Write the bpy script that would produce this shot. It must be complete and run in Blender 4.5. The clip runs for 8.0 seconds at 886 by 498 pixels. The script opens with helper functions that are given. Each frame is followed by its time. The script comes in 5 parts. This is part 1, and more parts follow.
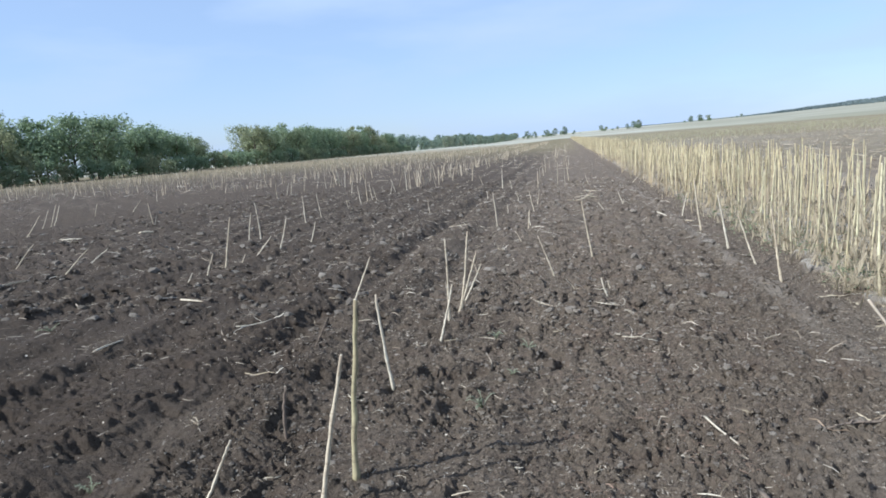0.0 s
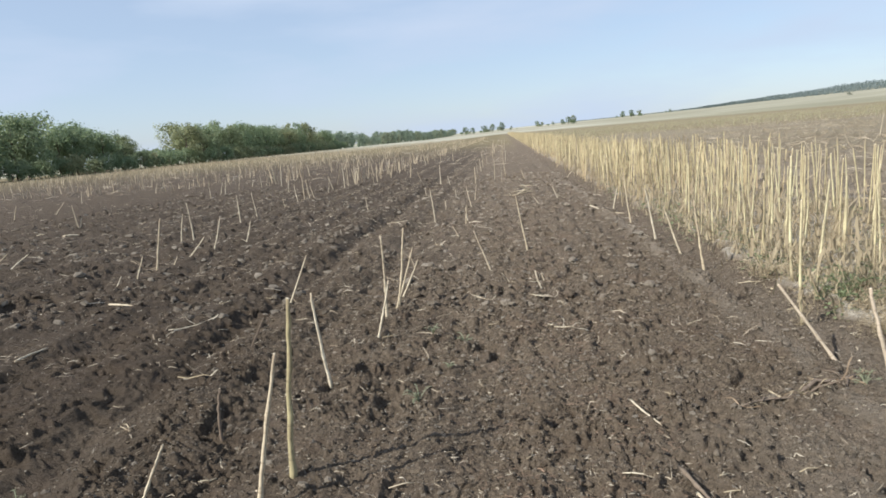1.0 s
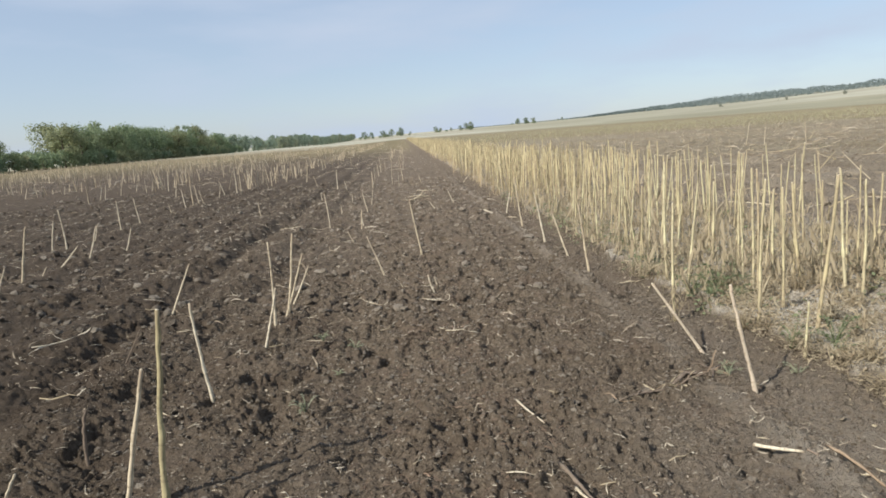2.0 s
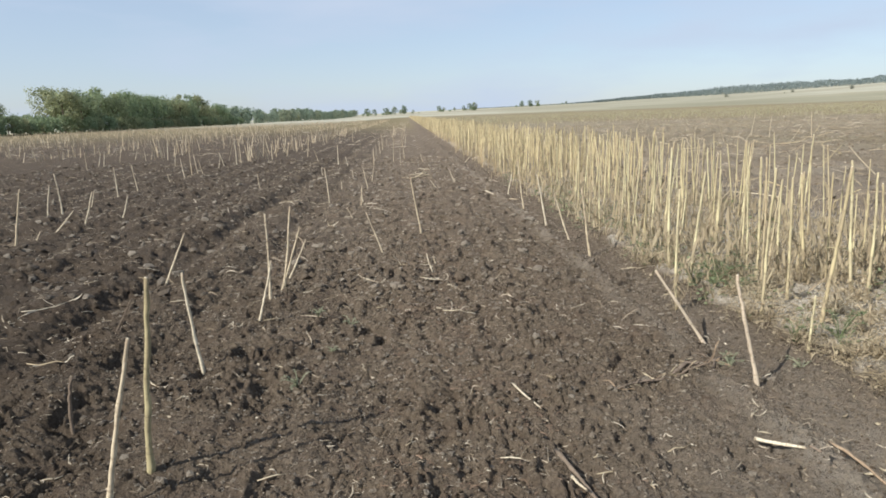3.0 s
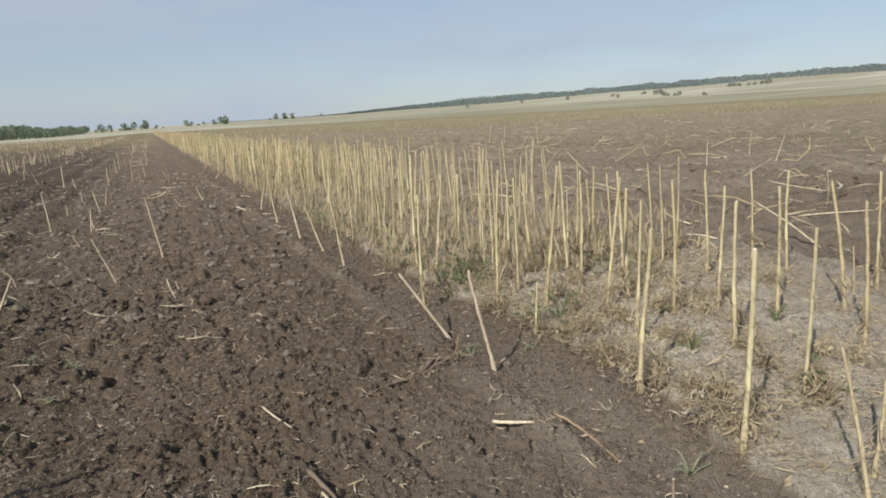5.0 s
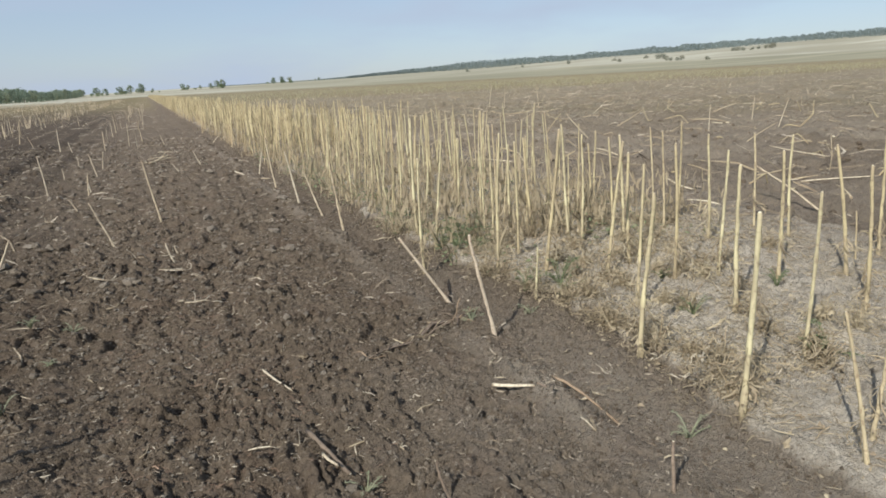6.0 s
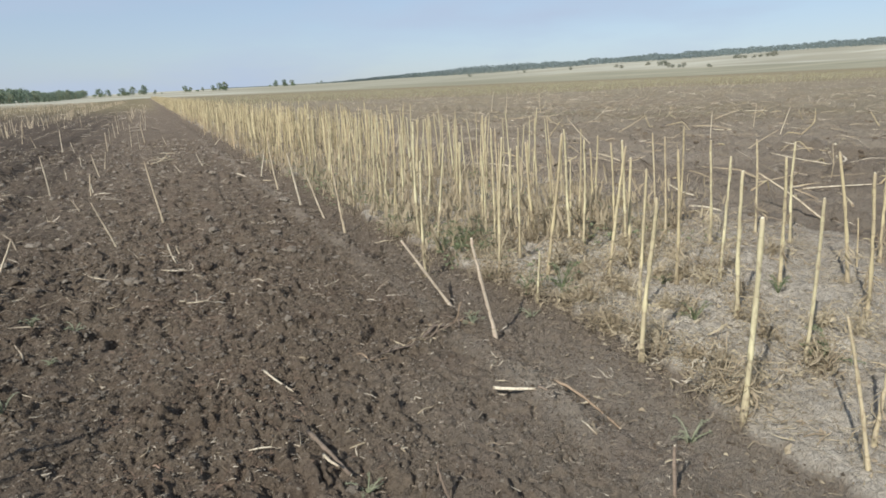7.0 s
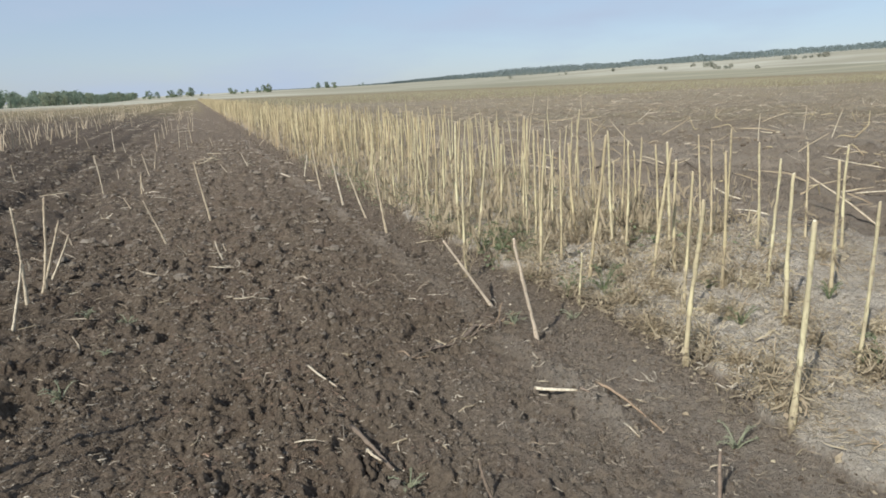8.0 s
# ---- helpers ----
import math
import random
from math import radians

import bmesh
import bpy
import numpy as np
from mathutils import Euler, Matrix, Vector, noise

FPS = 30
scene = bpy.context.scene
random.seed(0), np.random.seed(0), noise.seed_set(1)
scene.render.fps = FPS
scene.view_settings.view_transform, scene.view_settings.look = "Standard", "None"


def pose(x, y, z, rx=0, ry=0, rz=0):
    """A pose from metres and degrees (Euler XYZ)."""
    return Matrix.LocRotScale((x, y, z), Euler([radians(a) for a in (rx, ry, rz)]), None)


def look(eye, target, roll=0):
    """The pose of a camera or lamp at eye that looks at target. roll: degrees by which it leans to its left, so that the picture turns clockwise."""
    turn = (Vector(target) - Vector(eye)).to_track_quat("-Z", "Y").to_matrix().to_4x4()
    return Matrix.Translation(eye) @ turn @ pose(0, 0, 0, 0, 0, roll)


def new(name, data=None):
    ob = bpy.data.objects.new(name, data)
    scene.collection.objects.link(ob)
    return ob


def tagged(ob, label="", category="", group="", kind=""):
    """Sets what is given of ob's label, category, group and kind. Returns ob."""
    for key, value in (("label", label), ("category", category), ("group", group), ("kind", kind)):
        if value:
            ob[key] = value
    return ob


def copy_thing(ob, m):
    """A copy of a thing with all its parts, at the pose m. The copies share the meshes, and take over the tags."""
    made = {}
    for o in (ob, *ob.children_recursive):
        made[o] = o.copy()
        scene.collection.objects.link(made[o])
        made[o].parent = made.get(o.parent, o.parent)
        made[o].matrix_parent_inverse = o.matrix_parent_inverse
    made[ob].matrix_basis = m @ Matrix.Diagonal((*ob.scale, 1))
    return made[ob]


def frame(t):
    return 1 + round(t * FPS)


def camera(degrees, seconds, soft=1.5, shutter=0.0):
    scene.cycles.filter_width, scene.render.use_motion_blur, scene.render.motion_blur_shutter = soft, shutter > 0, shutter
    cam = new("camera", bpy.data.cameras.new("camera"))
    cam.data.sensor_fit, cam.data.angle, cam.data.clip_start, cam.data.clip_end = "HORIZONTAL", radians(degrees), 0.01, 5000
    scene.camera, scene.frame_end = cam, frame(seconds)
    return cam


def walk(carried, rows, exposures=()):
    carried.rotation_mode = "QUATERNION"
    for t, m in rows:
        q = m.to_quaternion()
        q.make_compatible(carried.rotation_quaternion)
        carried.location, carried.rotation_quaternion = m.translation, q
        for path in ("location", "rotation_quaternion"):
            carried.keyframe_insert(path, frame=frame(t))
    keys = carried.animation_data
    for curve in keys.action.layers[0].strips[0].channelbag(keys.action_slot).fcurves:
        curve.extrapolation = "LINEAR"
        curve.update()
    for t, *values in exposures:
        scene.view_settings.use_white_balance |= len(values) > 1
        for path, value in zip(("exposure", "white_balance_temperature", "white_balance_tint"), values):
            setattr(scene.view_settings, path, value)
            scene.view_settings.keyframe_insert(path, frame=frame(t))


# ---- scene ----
cam = camera(68.0, 8.0, soft=1.7)
PATH = [
    (0, (0.599, 0.293, 1.137), (0.218, 2.233, 0.834), -3.7),
    (0.5, (0.603, 0.282, 1.122), (0.3, 2.236, 0.821), -3.5),
    (1, (0.637, 0.258, 1.14), (0.433, 2.221, 0.814), -4.2),
    (1.5, (0.682, 0.284, 1.128), (0.766, 2.249, 0.768), -4.0),
    (1.7, (0.702, 0.267, 1.133), (0.811, 2.24, 0.82), -4.1),
    (2.8, (0.679, 0.351, 1.113), (0.736, 2.307, 0.7), -1.1),
    (3, (0.692, 0.353, 1.109), (0.791, 2.312, 0.719), -1.4),
    (3.5, (0.731, 0.346, 1.111), (1.12, 2.275, 0.755), -1.5),
    (4, (0.776, 0.356, 1.11), (1.389, 2.224, 0.743), -1.9),
    (4.5, (0.779, 0.368, 1.11), (1.439, 2.221, 0.75), -2.5),
    (5, (0.81, 0.365, 1.097), (1.589, 2.168, 0.718), -2.5),
    (5.2, (0.822, 0.373, 1.098), (1.633, 2.153, 0.682), -2.5),
    (6.3, (0.806, 0.387, 1.076), (1.556, 2.175, 0.589), -2.1),
    (6.5, (0.802, 0.386, 1.074), (1.56, 2.171, 0.585), -1.4),
    (7, (0.804, 0.385, 1.078), (1.573, 2.171, 0.611), -1.8),
    (7.5, (0.795, 0.368, 1.077), (1.561, 2.154, 0.605), -1.1),
    (8, (0.78, 0.374, 1.074), (1.442, 2.205, 0.616), -1.8),
]
EXPOSURES = [(0.0, 0.53, 5400, 10), (0.5, 0.52, 6020, 10), (1.0, 0.49, 6230, 10), (1.5, 0.32, 6420, 10), (3.0, 0.42, 6350, 10), (3.5, 0.33, 6350, 10), (4.0, 0.17, 6450, 10), (5.2, 0.07, 6550, 10), (6.3, 0.19, 6200, 10), (8.0, 0.18, 6150, 10)]
walk(cam, [(t, look(eye, target, roll)) for t, eye, target, roll in PATH], EXPOSURES)

# ---- world and sun ----
SUN_ELEV, SUN_AZ = radians(36.5), radians(234.8)     # azimuth clockwise from +y
world = bpy.data.worlds.new("sky")
scene.world = world
world.use_nodes = True
wn, wl = world.node_tree.nodes, world.node_tree.links
wn.clear()
w_out = wn.new("ShaderNodeOutputWorld")
w_bg = wn.new("ShaderNodeBackground")
w_sky = wn.new("ShaderNodeTexSky")
w_sky.sky_type = "NISHITA"
w_sky.sun_disc = False
w_sky.sun_elevation, w_sky.sun_rotation = SUN_ELEV, SUN_AZ
w_sky.altitude, w_sky.air_density, w_sky.dust_density, w_sky.ozone_density = 100, 1.0, 0.7, 2.2
w_bg.inputs["Strength"].default_value = 0.100
# thin cirrus veil, the same all round the sky
w_co = wn.new("ShaderNodeTexCoord")
w_map = wn.new("ShaderNodeMapping")
w_map.inputs["Scale"].default_value = (1.6, 1.6, 7.0)
w_map.inputs["Rotation"].default_value = (radians(7), radians(-9), 0.4)
w_noise = wn.new("ShaderNodeTexNoise")
w_noise.inputs["Scale"].default_value = 1.7
w_noise.inputs["Detail"].default_value = 5
w_noise.inputs["Roughness"].default_value = 0.5
w_ramp = wn.new("ShaderNodeMapRange")
w_ramp.inputs["From Min"].default_value, w_ramp.inputs["From Max"].default_value = 0.46, 0.72
w_ramp.inputs["To Min"].default_value, w_ramp.inputs["To Max"].default_value = 0.54, 0.98
w_mix = wn.new("ShaderNodeMix")
w_mix.data_type = "RGBA"
w_mix.inputs[7].default_value = (4.3, 5.0, 6.1, 1)
wl.new(w_co.outputs["Generated"], w_map.inputs["Vector"])
wl.new(w_map.outputs[0], w_noise.inputs["Vector"])
wl.new(w_noise.outputs[0], w_ramp.inputs["Value"])
wl.new(w_ramp.outputs[0], w_mix.inputs[0])
wl.new(w_sky.outputs[0], w_mix.inputs[6])
wl.new(w_mix.outputs[2], w_bg.inputs["Color"])
wl.new(w_bg.outputs[0], w_out.inputs["Surface"])

sun_data = bpy.data.lights.new("sun", "SUN")
sun_data.energy, sun_data.angle, sun_data.color = 5.0, radians(0.6), (1.0, 0.94, 0.85)
sun = new("sun", sun_data)
sun_from = Vector((math.sin(SUN_AZ) * math.cos(SUN_ELEV), math.cos(SUN_AZ) * math.cos(SUN_ELEV), math.sin(SUN_ELEV)))
sun.matrix_world = look(sun_from * 50, (0, 0, 0))


# ---- materials ----
def material(name):
    """A node material; returns it with its tree, its shader and a helper that makes nodes."""
    m = bpy.data.materials.new(name)
    m.use_nodes = True
    tree = m.node_tree
    return m, tree, tree.nodes["Principled BSDF"]


def node(tree, kind, **settings):
    n = tree.nodes.new(kind)
    for key, value in settings.items():
        n.inputs[key.replace("_", " ")].default_value = value
    return n


def mix_colour(tree, factor, a, b):
    """A colour between a and b; each of the three is a socket or a value."""
    n = tree.nodes.new("ShaderNodeMix")
    n.data_type = "RGBA"
    for socket, value in ((n.inputs[0], factor), (n.inputs[6], a), (n.inputs[7], b)):
        if isinstance(value, bpy.types.NodeSocket):
            tree.links.new(value, socket)
        else:
            socket.default_value = value if isinstance(value, float) else (*value, 1)
    return n.outputs[2]


def span(tree, value, lo, hi, a=0.0, b=1.0):
    """Maps a socket from lo..hi to a..b, clamped."""
    n = node(tree, "ShaderNodeMapRange", From_Min=lo, From_Max=hi, To_Min=a, To_Max=b)
    tree.links.new(value, n.inputs["Value"])
    return n.outputs[0]


def grain(tree, scale, detail=4.0, rough=0.55, stretch=(1, 1, 1), space="Object"):
    co = tree.nodes.new("ShaderNodeTexCoord")
    mp = node(tree, "ShaderNodeMapping", Scale=stretch)
    n = node(tree, "ShaderNodeTexNoise", Scale=scale, Detail=detail, Roughness=rough)
    tree.links.new(co.outputs[space], mp.inputs["Vector"])
    tree.links.new(mp.outputs[0], n.inputs["Vector"])
    return n.outputs[0]


def bump(tree, shader, height, strength, distance):
    b = node(tree, "ShaderNodeBump", Strength=strength, Distance=distance)
    tree.links.new(height, b.inputs["Height"])
    tree.links.new(b.outputs[0], shader.inputs["Normal"])


def soil_material():
    m, tree, sh = material("field_soil")
    zone = tree.nodes.new("ShaderNodeAttribute")
    zone.attribute_name = "zone"
    parts = tree.nodes.new("ShaderNodeSeparateColor")
    tree.links.new(zone.outputs["Color"], parts.inputs[0])
    fine, mid, wide = grain(tree, 90, 6, 0.65), grain(tree, 14, 5, 0.6), grain(tree, 1.3, 4)
    crumb = grain(tree, 38, 6, 0.75)
    dark = mix_colour(tree, span(tree, crumb, 0.40, 0.60), (0.096, 0.074, 0.053), (0.252, 0.198, 0.140))
    dark = mix_colour(tree, span(tree, fine, 0.52, 0.62, 0.0, 0.5), dark, (0.32, 0.264, 0.194))
    dark = mix_colour(tree, span(tree, mid, 0.44, 0.62, 0.0, 0.5), dark, (0.122, 0.094, 0.066))
    dark = mix_colour(tree, span(tree, wide, 0.38, 0.66, 0.0, 0.35), dark, (0.19, 0.150, 0.108))
    dark = mix_colour(tree, span(tree, grain(tree, 3.6, 5, 0.65), 0.50, 0.68, 0.0, 0.4), dark, (0.165, 0.115, 0.082))
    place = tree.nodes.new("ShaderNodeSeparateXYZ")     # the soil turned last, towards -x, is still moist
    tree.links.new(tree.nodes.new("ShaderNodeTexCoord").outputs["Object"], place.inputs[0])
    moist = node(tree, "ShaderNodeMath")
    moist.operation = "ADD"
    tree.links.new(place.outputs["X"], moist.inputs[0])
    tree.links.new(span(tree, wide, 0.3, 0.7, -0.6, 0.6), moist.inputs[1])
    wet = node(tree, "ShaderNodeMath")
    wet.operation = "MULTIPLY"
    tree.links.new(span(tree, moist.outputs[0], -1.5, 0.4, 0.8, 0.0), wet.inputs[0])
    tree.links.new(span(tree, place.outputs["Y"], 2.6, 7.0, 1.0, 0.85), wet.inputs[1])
    dark = mix_colour(tree, span(tree, place.outputs["Y"], 4.0, 9.0, 0.0, 0.12), dark, (0.235, 0.190, 0.142))     # slightly paler further along +y
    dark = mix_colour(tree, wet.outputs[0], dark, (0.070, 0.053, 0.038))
    pale = mix_colour(tree, span(tree, mid, 0.38, 0.62), (0.53, 0.476, 0.384), (0.78, 0.708, 0.578))
    pale = mix_colour(tree, span(tree, crumb, 0.50, 0.64, 0.0, 0.5), pale, (0.28, 0.235, 0.175))
    pale = mix_colour(tree, span(tree, fine, 0.55, 0.68, 0.0, 0.4), pale, (0.58, 0.51, 0.42))
    crust = node(tree, "ShaderNodeTexVoronoi", Scale=6.5, Randomness=1.0)
    crust.feature = "DISTANCE_TO_EDGE"
    warp = node(tree, "ShaderNodeTexNoise", Scale=5.0, Detail=4.0)
    bent = node(tree, "ShaderNodeVectorMath")
    bent.operation = "ADD"
    spot = tree.nodes.new("ShaderNodeTexCoord").outputs["Object"]
    tree.links.new(spot, warp.inputs["Vector"])
    tree.links.new(spot, bent.inputs[0])
    tree.links.new(warp.outputs["Color"], bent.inputs[1])
    tree.links.new(bent.outputs[0], crust.inputs["Vector"])
    pale = mix_colour(tree, span(tree, crust.outputs["Distance"], 0.0, 0.05, 0.4, 0.0), pale, (0.17, 0.14, 0.105))
    weedy = mix_colour(tree, span(tree, grain(tree, 0.9, 6, 0.7), 0.3, 0.7), (0.150, 0.115, 0.066), (0.275, 0.230, 0.130))
    weedy = mix_colour(tree, span(tree, grain(tree, 0.06, 4, 0.6, (1, 4, 1)), 0.45, 0.7, 0, 0.6), weedy, (0.205, 0.200, 0.085))
    olive = mix_colour(tree, span(tree, grain(tree, 0.012, 5, 0.6, (0.5, 2.5, 1)), 0.40, 0.64), (0.225, 0.214, 0.146), (0.315, 0.295, 0.205))
    reaped = mix_colour(tree, span(tree, grain(tree, 0.010, 5, 0.6, (0.5, 2.5, 1)), 0.38, 0.66), (0.345, 0.330, 0.255), (0.490, 0.468, 0.372))
    reaped = mix_colour(tree, span(tree, grain(tree, 0.0045, 3, 0.5, (0.6, 2.0, 1)), 0.48, 0.58, 0, 0.75), reaped, (0.265, 0.245, 0.175))
    far = mix_colour(tree, zone.outputs["Alpha"], olive, reaped)
    colour = mix_colour(tree, parts.outputs[0], dark, pale)
    colour = mix_colour(tree, parts.outputs[1], colour, weedy)
    colour = mix_colour(tree, parts.outputs[2], colour, far)
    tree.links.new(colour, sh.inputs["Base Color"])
    sh.inputs["Roughness"].default_value = 0.95
    sh.inputs["Specular IOR Level"].default_value = 0.15
    crumbs = node(tree, "ShaderNodeMath")
    crumbs.operation = "ADD"
    tree.links.new(grain(tree, 48, 5, 0.7), crumbs.inputs[0])
    tree.links.new(grain(tree, 150, 4, 0.7), crumbs.inputs[1])
    bump(tree, sh, crumbs.outputs[0], 1.0, 0.028)
    return m


def straw_material(name, pale, mid, brown, brown_share, per_island=False, foot=0.0):
    """Dry stem: lengthwise fibres, brown blotches; the shade differs from stem to stem."""
    m, tree, sh = material(name)
    if per_island:
        who = tree.nodes.new("ShaderNodeNewGeometry").outputs["Random Per Island"]
    else:
        who = tree.nodes.new("ShaderNodeObjectInfo").outputs["Random"]
    base = mix_colour(tree, span(tree, who, 0.1, 0.9), pale, mid)
    fibre = grain(tree, 60, 3, 0.5, (1, 1, 0.06))
    base = mix_colour(tree, span(tree, fibre, 0.35, 0.72, 0, 0.6), base, tuple(0.55 * c for c in mid))
    base = mix_colour(tree, span(tree, grain(tree, 7, 4, 0.6, (1, 1, 0.5)), 0.62 - 0.3 * brown_share, 0.78 - 0.2 * brown_share, 0, 0.75), base, brown)
    base = mix_colour(tree, span(tree, grain(tree, 26, 3, 0.6, (0.15, 0.15, 1)), 0.55, 0.66, 0, 0.6), base, tuple(0.6 * c for c in brown))
    base = mix_colour(tree, span(tree, grain(tree, 55, 3, 0.6, (1, 1, 0.35)), 0.56, 0.66, 0, 0.55), base, tuple(0.8 * c for c in brown))
    if foot:        # weathered brown towards the root
        low = tree.nodes.new("ShaderNodeSeparateXYZ")
        tree.links.new(tree.nodes.new("ShaderNodeTexCoord").outputs["Object"], low.inputs[0])
        ragged = node(tree, "ShaderNodeMath")
        ragged.operation = "ADD"
        tree.links.new(low.outputs["Z"], ragged.inputs[0])
        tree.links.new(span(tree, grain(tree, 5, 3, 0.6), 0.3, 0.7, -0.25, 0.25), ragged.inputs[1])
        base = mix_colour(tree, span(tree, ragged.outputs[0], 0.02, 0.30, foot, 0.0), base, tuple(1.25 * c for c in brown))
    tree.links.new(base, sh.inputs["Base Color"])
    sh.inputs["Roughness"].default_value = 0.8
    sh.inputs["Specular IOR Level"].default_value = 0.3
    bump(tree, sh, fibre, 0.6, 0.004)
    return m


def leaf_material(name, a, b, c, translucent=0.35):
    m, tree, sh = material(name)
    who = tree.nodes.new("ShaderNodeNewGeometry").outputs["Random Per Island"]
    each = tree.nodes.new("ShaderNodeObjectInfo").outputs["Random"]
    base = mix_colour(tree, who, a, b)
    base = mix_colour(tree, span(tree, each, 0.45, 1.0, 0, 0.75), base, c)
    base = mix_colour(tree, span(tree, each, 0.0, 0.4, 0.3, 0.0), base, tuple(0.6 * v for v in a))
    tree.links.new(base, sh.inputs["Base Color"])
    sh.inputs["Roughness"].default_value = 0.6
    sh.inputs["Specular IOR Level"].default_value = 0.25
    thin = tree.nodes.new("ShaderNodeBsdfTranslucent")
    tree.links.new(base, thin.inputs["Color"])
    mix = node(tree, "ShaderNodeMixShader", Fac=translucent)
    tree.links.new(sh.outputs[0], mix.inputs[1])
    tree.links.new(thin.outputs[0], mix.inputs[2])
    tree.links.new(mix.outputs[0], tree.nodes["Material Output"].inputs["Surface"])
    return m


SOIL = soil_material()
STALK = straw_material("dry_yellow_stalk", (0.60, 0.555, 0.34), (0.50, 0.425, 0.245), (0.26, 0.205, 0.14), 0.62, False, 0.5)
STALK_FAR = straw_material("dry_yellow_stalks", (0.585, 0.51, 0.31), (0.45, 0.37, 0.205), (0.27, 0.20, 0.13), 0.3, True, 0.65)
BLEACHED = straw_material("bleached_stalk", (0.67, 0.60, 0.45), (0.53, 0.445, 0.305), (0.22, 0.155, 0.10), 0.55)
BLEACHED_FAR = straw_material("bleached_stalks", (0.55, 0.475, 0.345), (0.43, 0.355, 0.24), (0.22, 0.15, 0.085), 0.2, True)
DULL = straw_material("dull_stalk", (0.49, 0.42, 0.29), (0.37, 0.30, 0.19), (0.20, 0.13, 0.08), 0.4)
BROWN = straw_material("brown_stalk", (0.39, 0.29, 0.19), (0.28, 0.205, 0.135), (0.16, 0.11, 0.07), 0.45)
TAN = straw_material("tan_stalk", (0.54, 0.465, 0.30), (0.43, 0.355, 0.22), (0.24, 0.165, 0.10), 0.3)
PINKISH = straw_material("worn_stalk", (0.62, 0.54, 0.415), (0.51, 0.425, 0.315), (0.24, 0.175, 0.12), 0.35)
OLIVE = straw_material("olive_stalk", (0.535, 0.480, 0.275), (0.43, 0.375, 0.21), (0.19, 0.14, 0.085), 0.7)
DULL_BITS = straw_material("dull_straw_bits", (0.40, 0.33, 0.21), (0.27, 0.21, 0.13), (0.17, 0.12, 0.075), 0.4, True)
RUSTY = straw_material("rusty_fibres", (0.33, 0.225, 0.155), (0.235, 0.155, 0.105), (0.14, 0.095, 0.065), 0.4, True)
LITTER = straw_material("straw_litter", (0.66, 0.59, 0.46), (0.36, 0.29, 0.195), (0.19, 0.135, 0.09), 0.4, True)
PITH = straw_material("stalk_pith", (0.72, 0.66, 0.5), (0.62, 0.55, 0.4), (0.4, 0.3, 0.18), 0.1)
DRY_LEAF = leaf_material("dried_leaf", (0.47, 0.40, 0.27), (0.28, 0.22, 0.145), (0.54, 0.47, 0.33), 0.25)
DARK_WOOD = straw_material("dark_branch", (0.25, 0.195, 0.145), (0.18, 0.138, 0.10), (0.10, 0.073, 0.053), 0.4)
WEED = leaf_material("green_weed", (0.215, 0.255, 0.135), (0.16, 0.20, 0.095), (0.26, 0.28, 0.165), 0.35)
GREY_WEED = leaf_material("grey_green_weed", (0.36, 0.38, 0.25), (0.26, 0.285, 0.17), (0.40, 0.40, 0.29), 0.35)
SHRED = leaf_material("shredded_leaf", (0.48, 0.42, 0.285), (0.22, 0.175, 0.115), (0.34, 0.275, 0.18), 0.25)
WITHERED = leaf_material("withered_leaf", (0.41, 0.345, 0.225), (0.23, 0.180, 0.115), (0.50, 0.43, 0.29), 0.25)
HUSK = leaf_material("bleached_husk", (0.66, 0.60, 0.48), (0.52, 0.46, 0.35), (0.6, 0.54, 0.42), 0.25)
BAND = straw_material("greenish_stubble", (0.43, 0.41, 0.26), (0.34, 0.325, 0.19), (0.26, 0.225, 0.14), 0.3, True)
# leaf green brightened in its base colour to stand in for haze
FOLIAGE = leaf_material("tree_foliage", (0.215, 0.285, 0.155), (0.275, 0.335, 0.205), (0.335, 0.315, 0.175), 0.62)
# paled and blued: distance haze is painted into this leaf colour
FOLIAGE_RIDGE_HAZED = leaf_material("ridge_foliage_hazed", (0.185, 0.225, 0.215), (0.205, 0.248, 0.235), (0.215, 0.25, 0.225), 0.5)
# far trees: haze and a lift for the unlit side put into the colour
FOLIAGE_BELT_HAZED = leaf_material("far_belt_foliage_hazed", (0.255, 0.320, 0.235), (0.300, 0.360, 0.275), (0.34, 0.36, 0.24), 0.65)
# greyed leaf green with the haze over the slope mixed in
FOLIAGE_SLOPE_HAZED = leaf_material("slope_foliage_hazed", (0.235, 0.250, 0.190), (0.28, 0.29, 0.225), (0.275, 0.265, 0.195), 0.5)
BARK = straw_material("tree_bark", (0.16, 0.13, 0.10), (0.10, 0.08, 0.06), (0.06, 0.05, 0.04), 0.4)


# ---- the lie of the land ----
def cell_noise(x, y, seed):
    """Smooth value noise, 0 to 1, one lattice cell a unit."""
    xi, yi = np.floor(x).astype(np.int64), np.floor(y).astype(np.int64)
    fx, fy = x - xi, y - yi
    fx, fy = fx * fx * fx * (fx * (6 * fx - 15) + 10), fy * fy * fy * (fy * (6 * fy - 15) + 10)

    def corner(a, b):
        h = (a * 374761393 + b * 668265263 + seed * 144269504) & 0xFFFFFFFF
        h = ((h ^ (h >> 13)) * 1274126177) & 0xFFFFFFFF
        h = ((h ^ (h >> 16)) * 2246822519) & 0xFFFFFFFF
        return ((h ^ (h >> 15)) & 0xFFFF) / 65535.0

    low = corner(xi, yi) * (1 - fx) + corner(xi + 1, yi) * fx
    high = corner(xi, yi + 1) * (1 - fx) + corner(xi + 1, yi + 1) * fx
    return low * (1 - fy) + high * fy


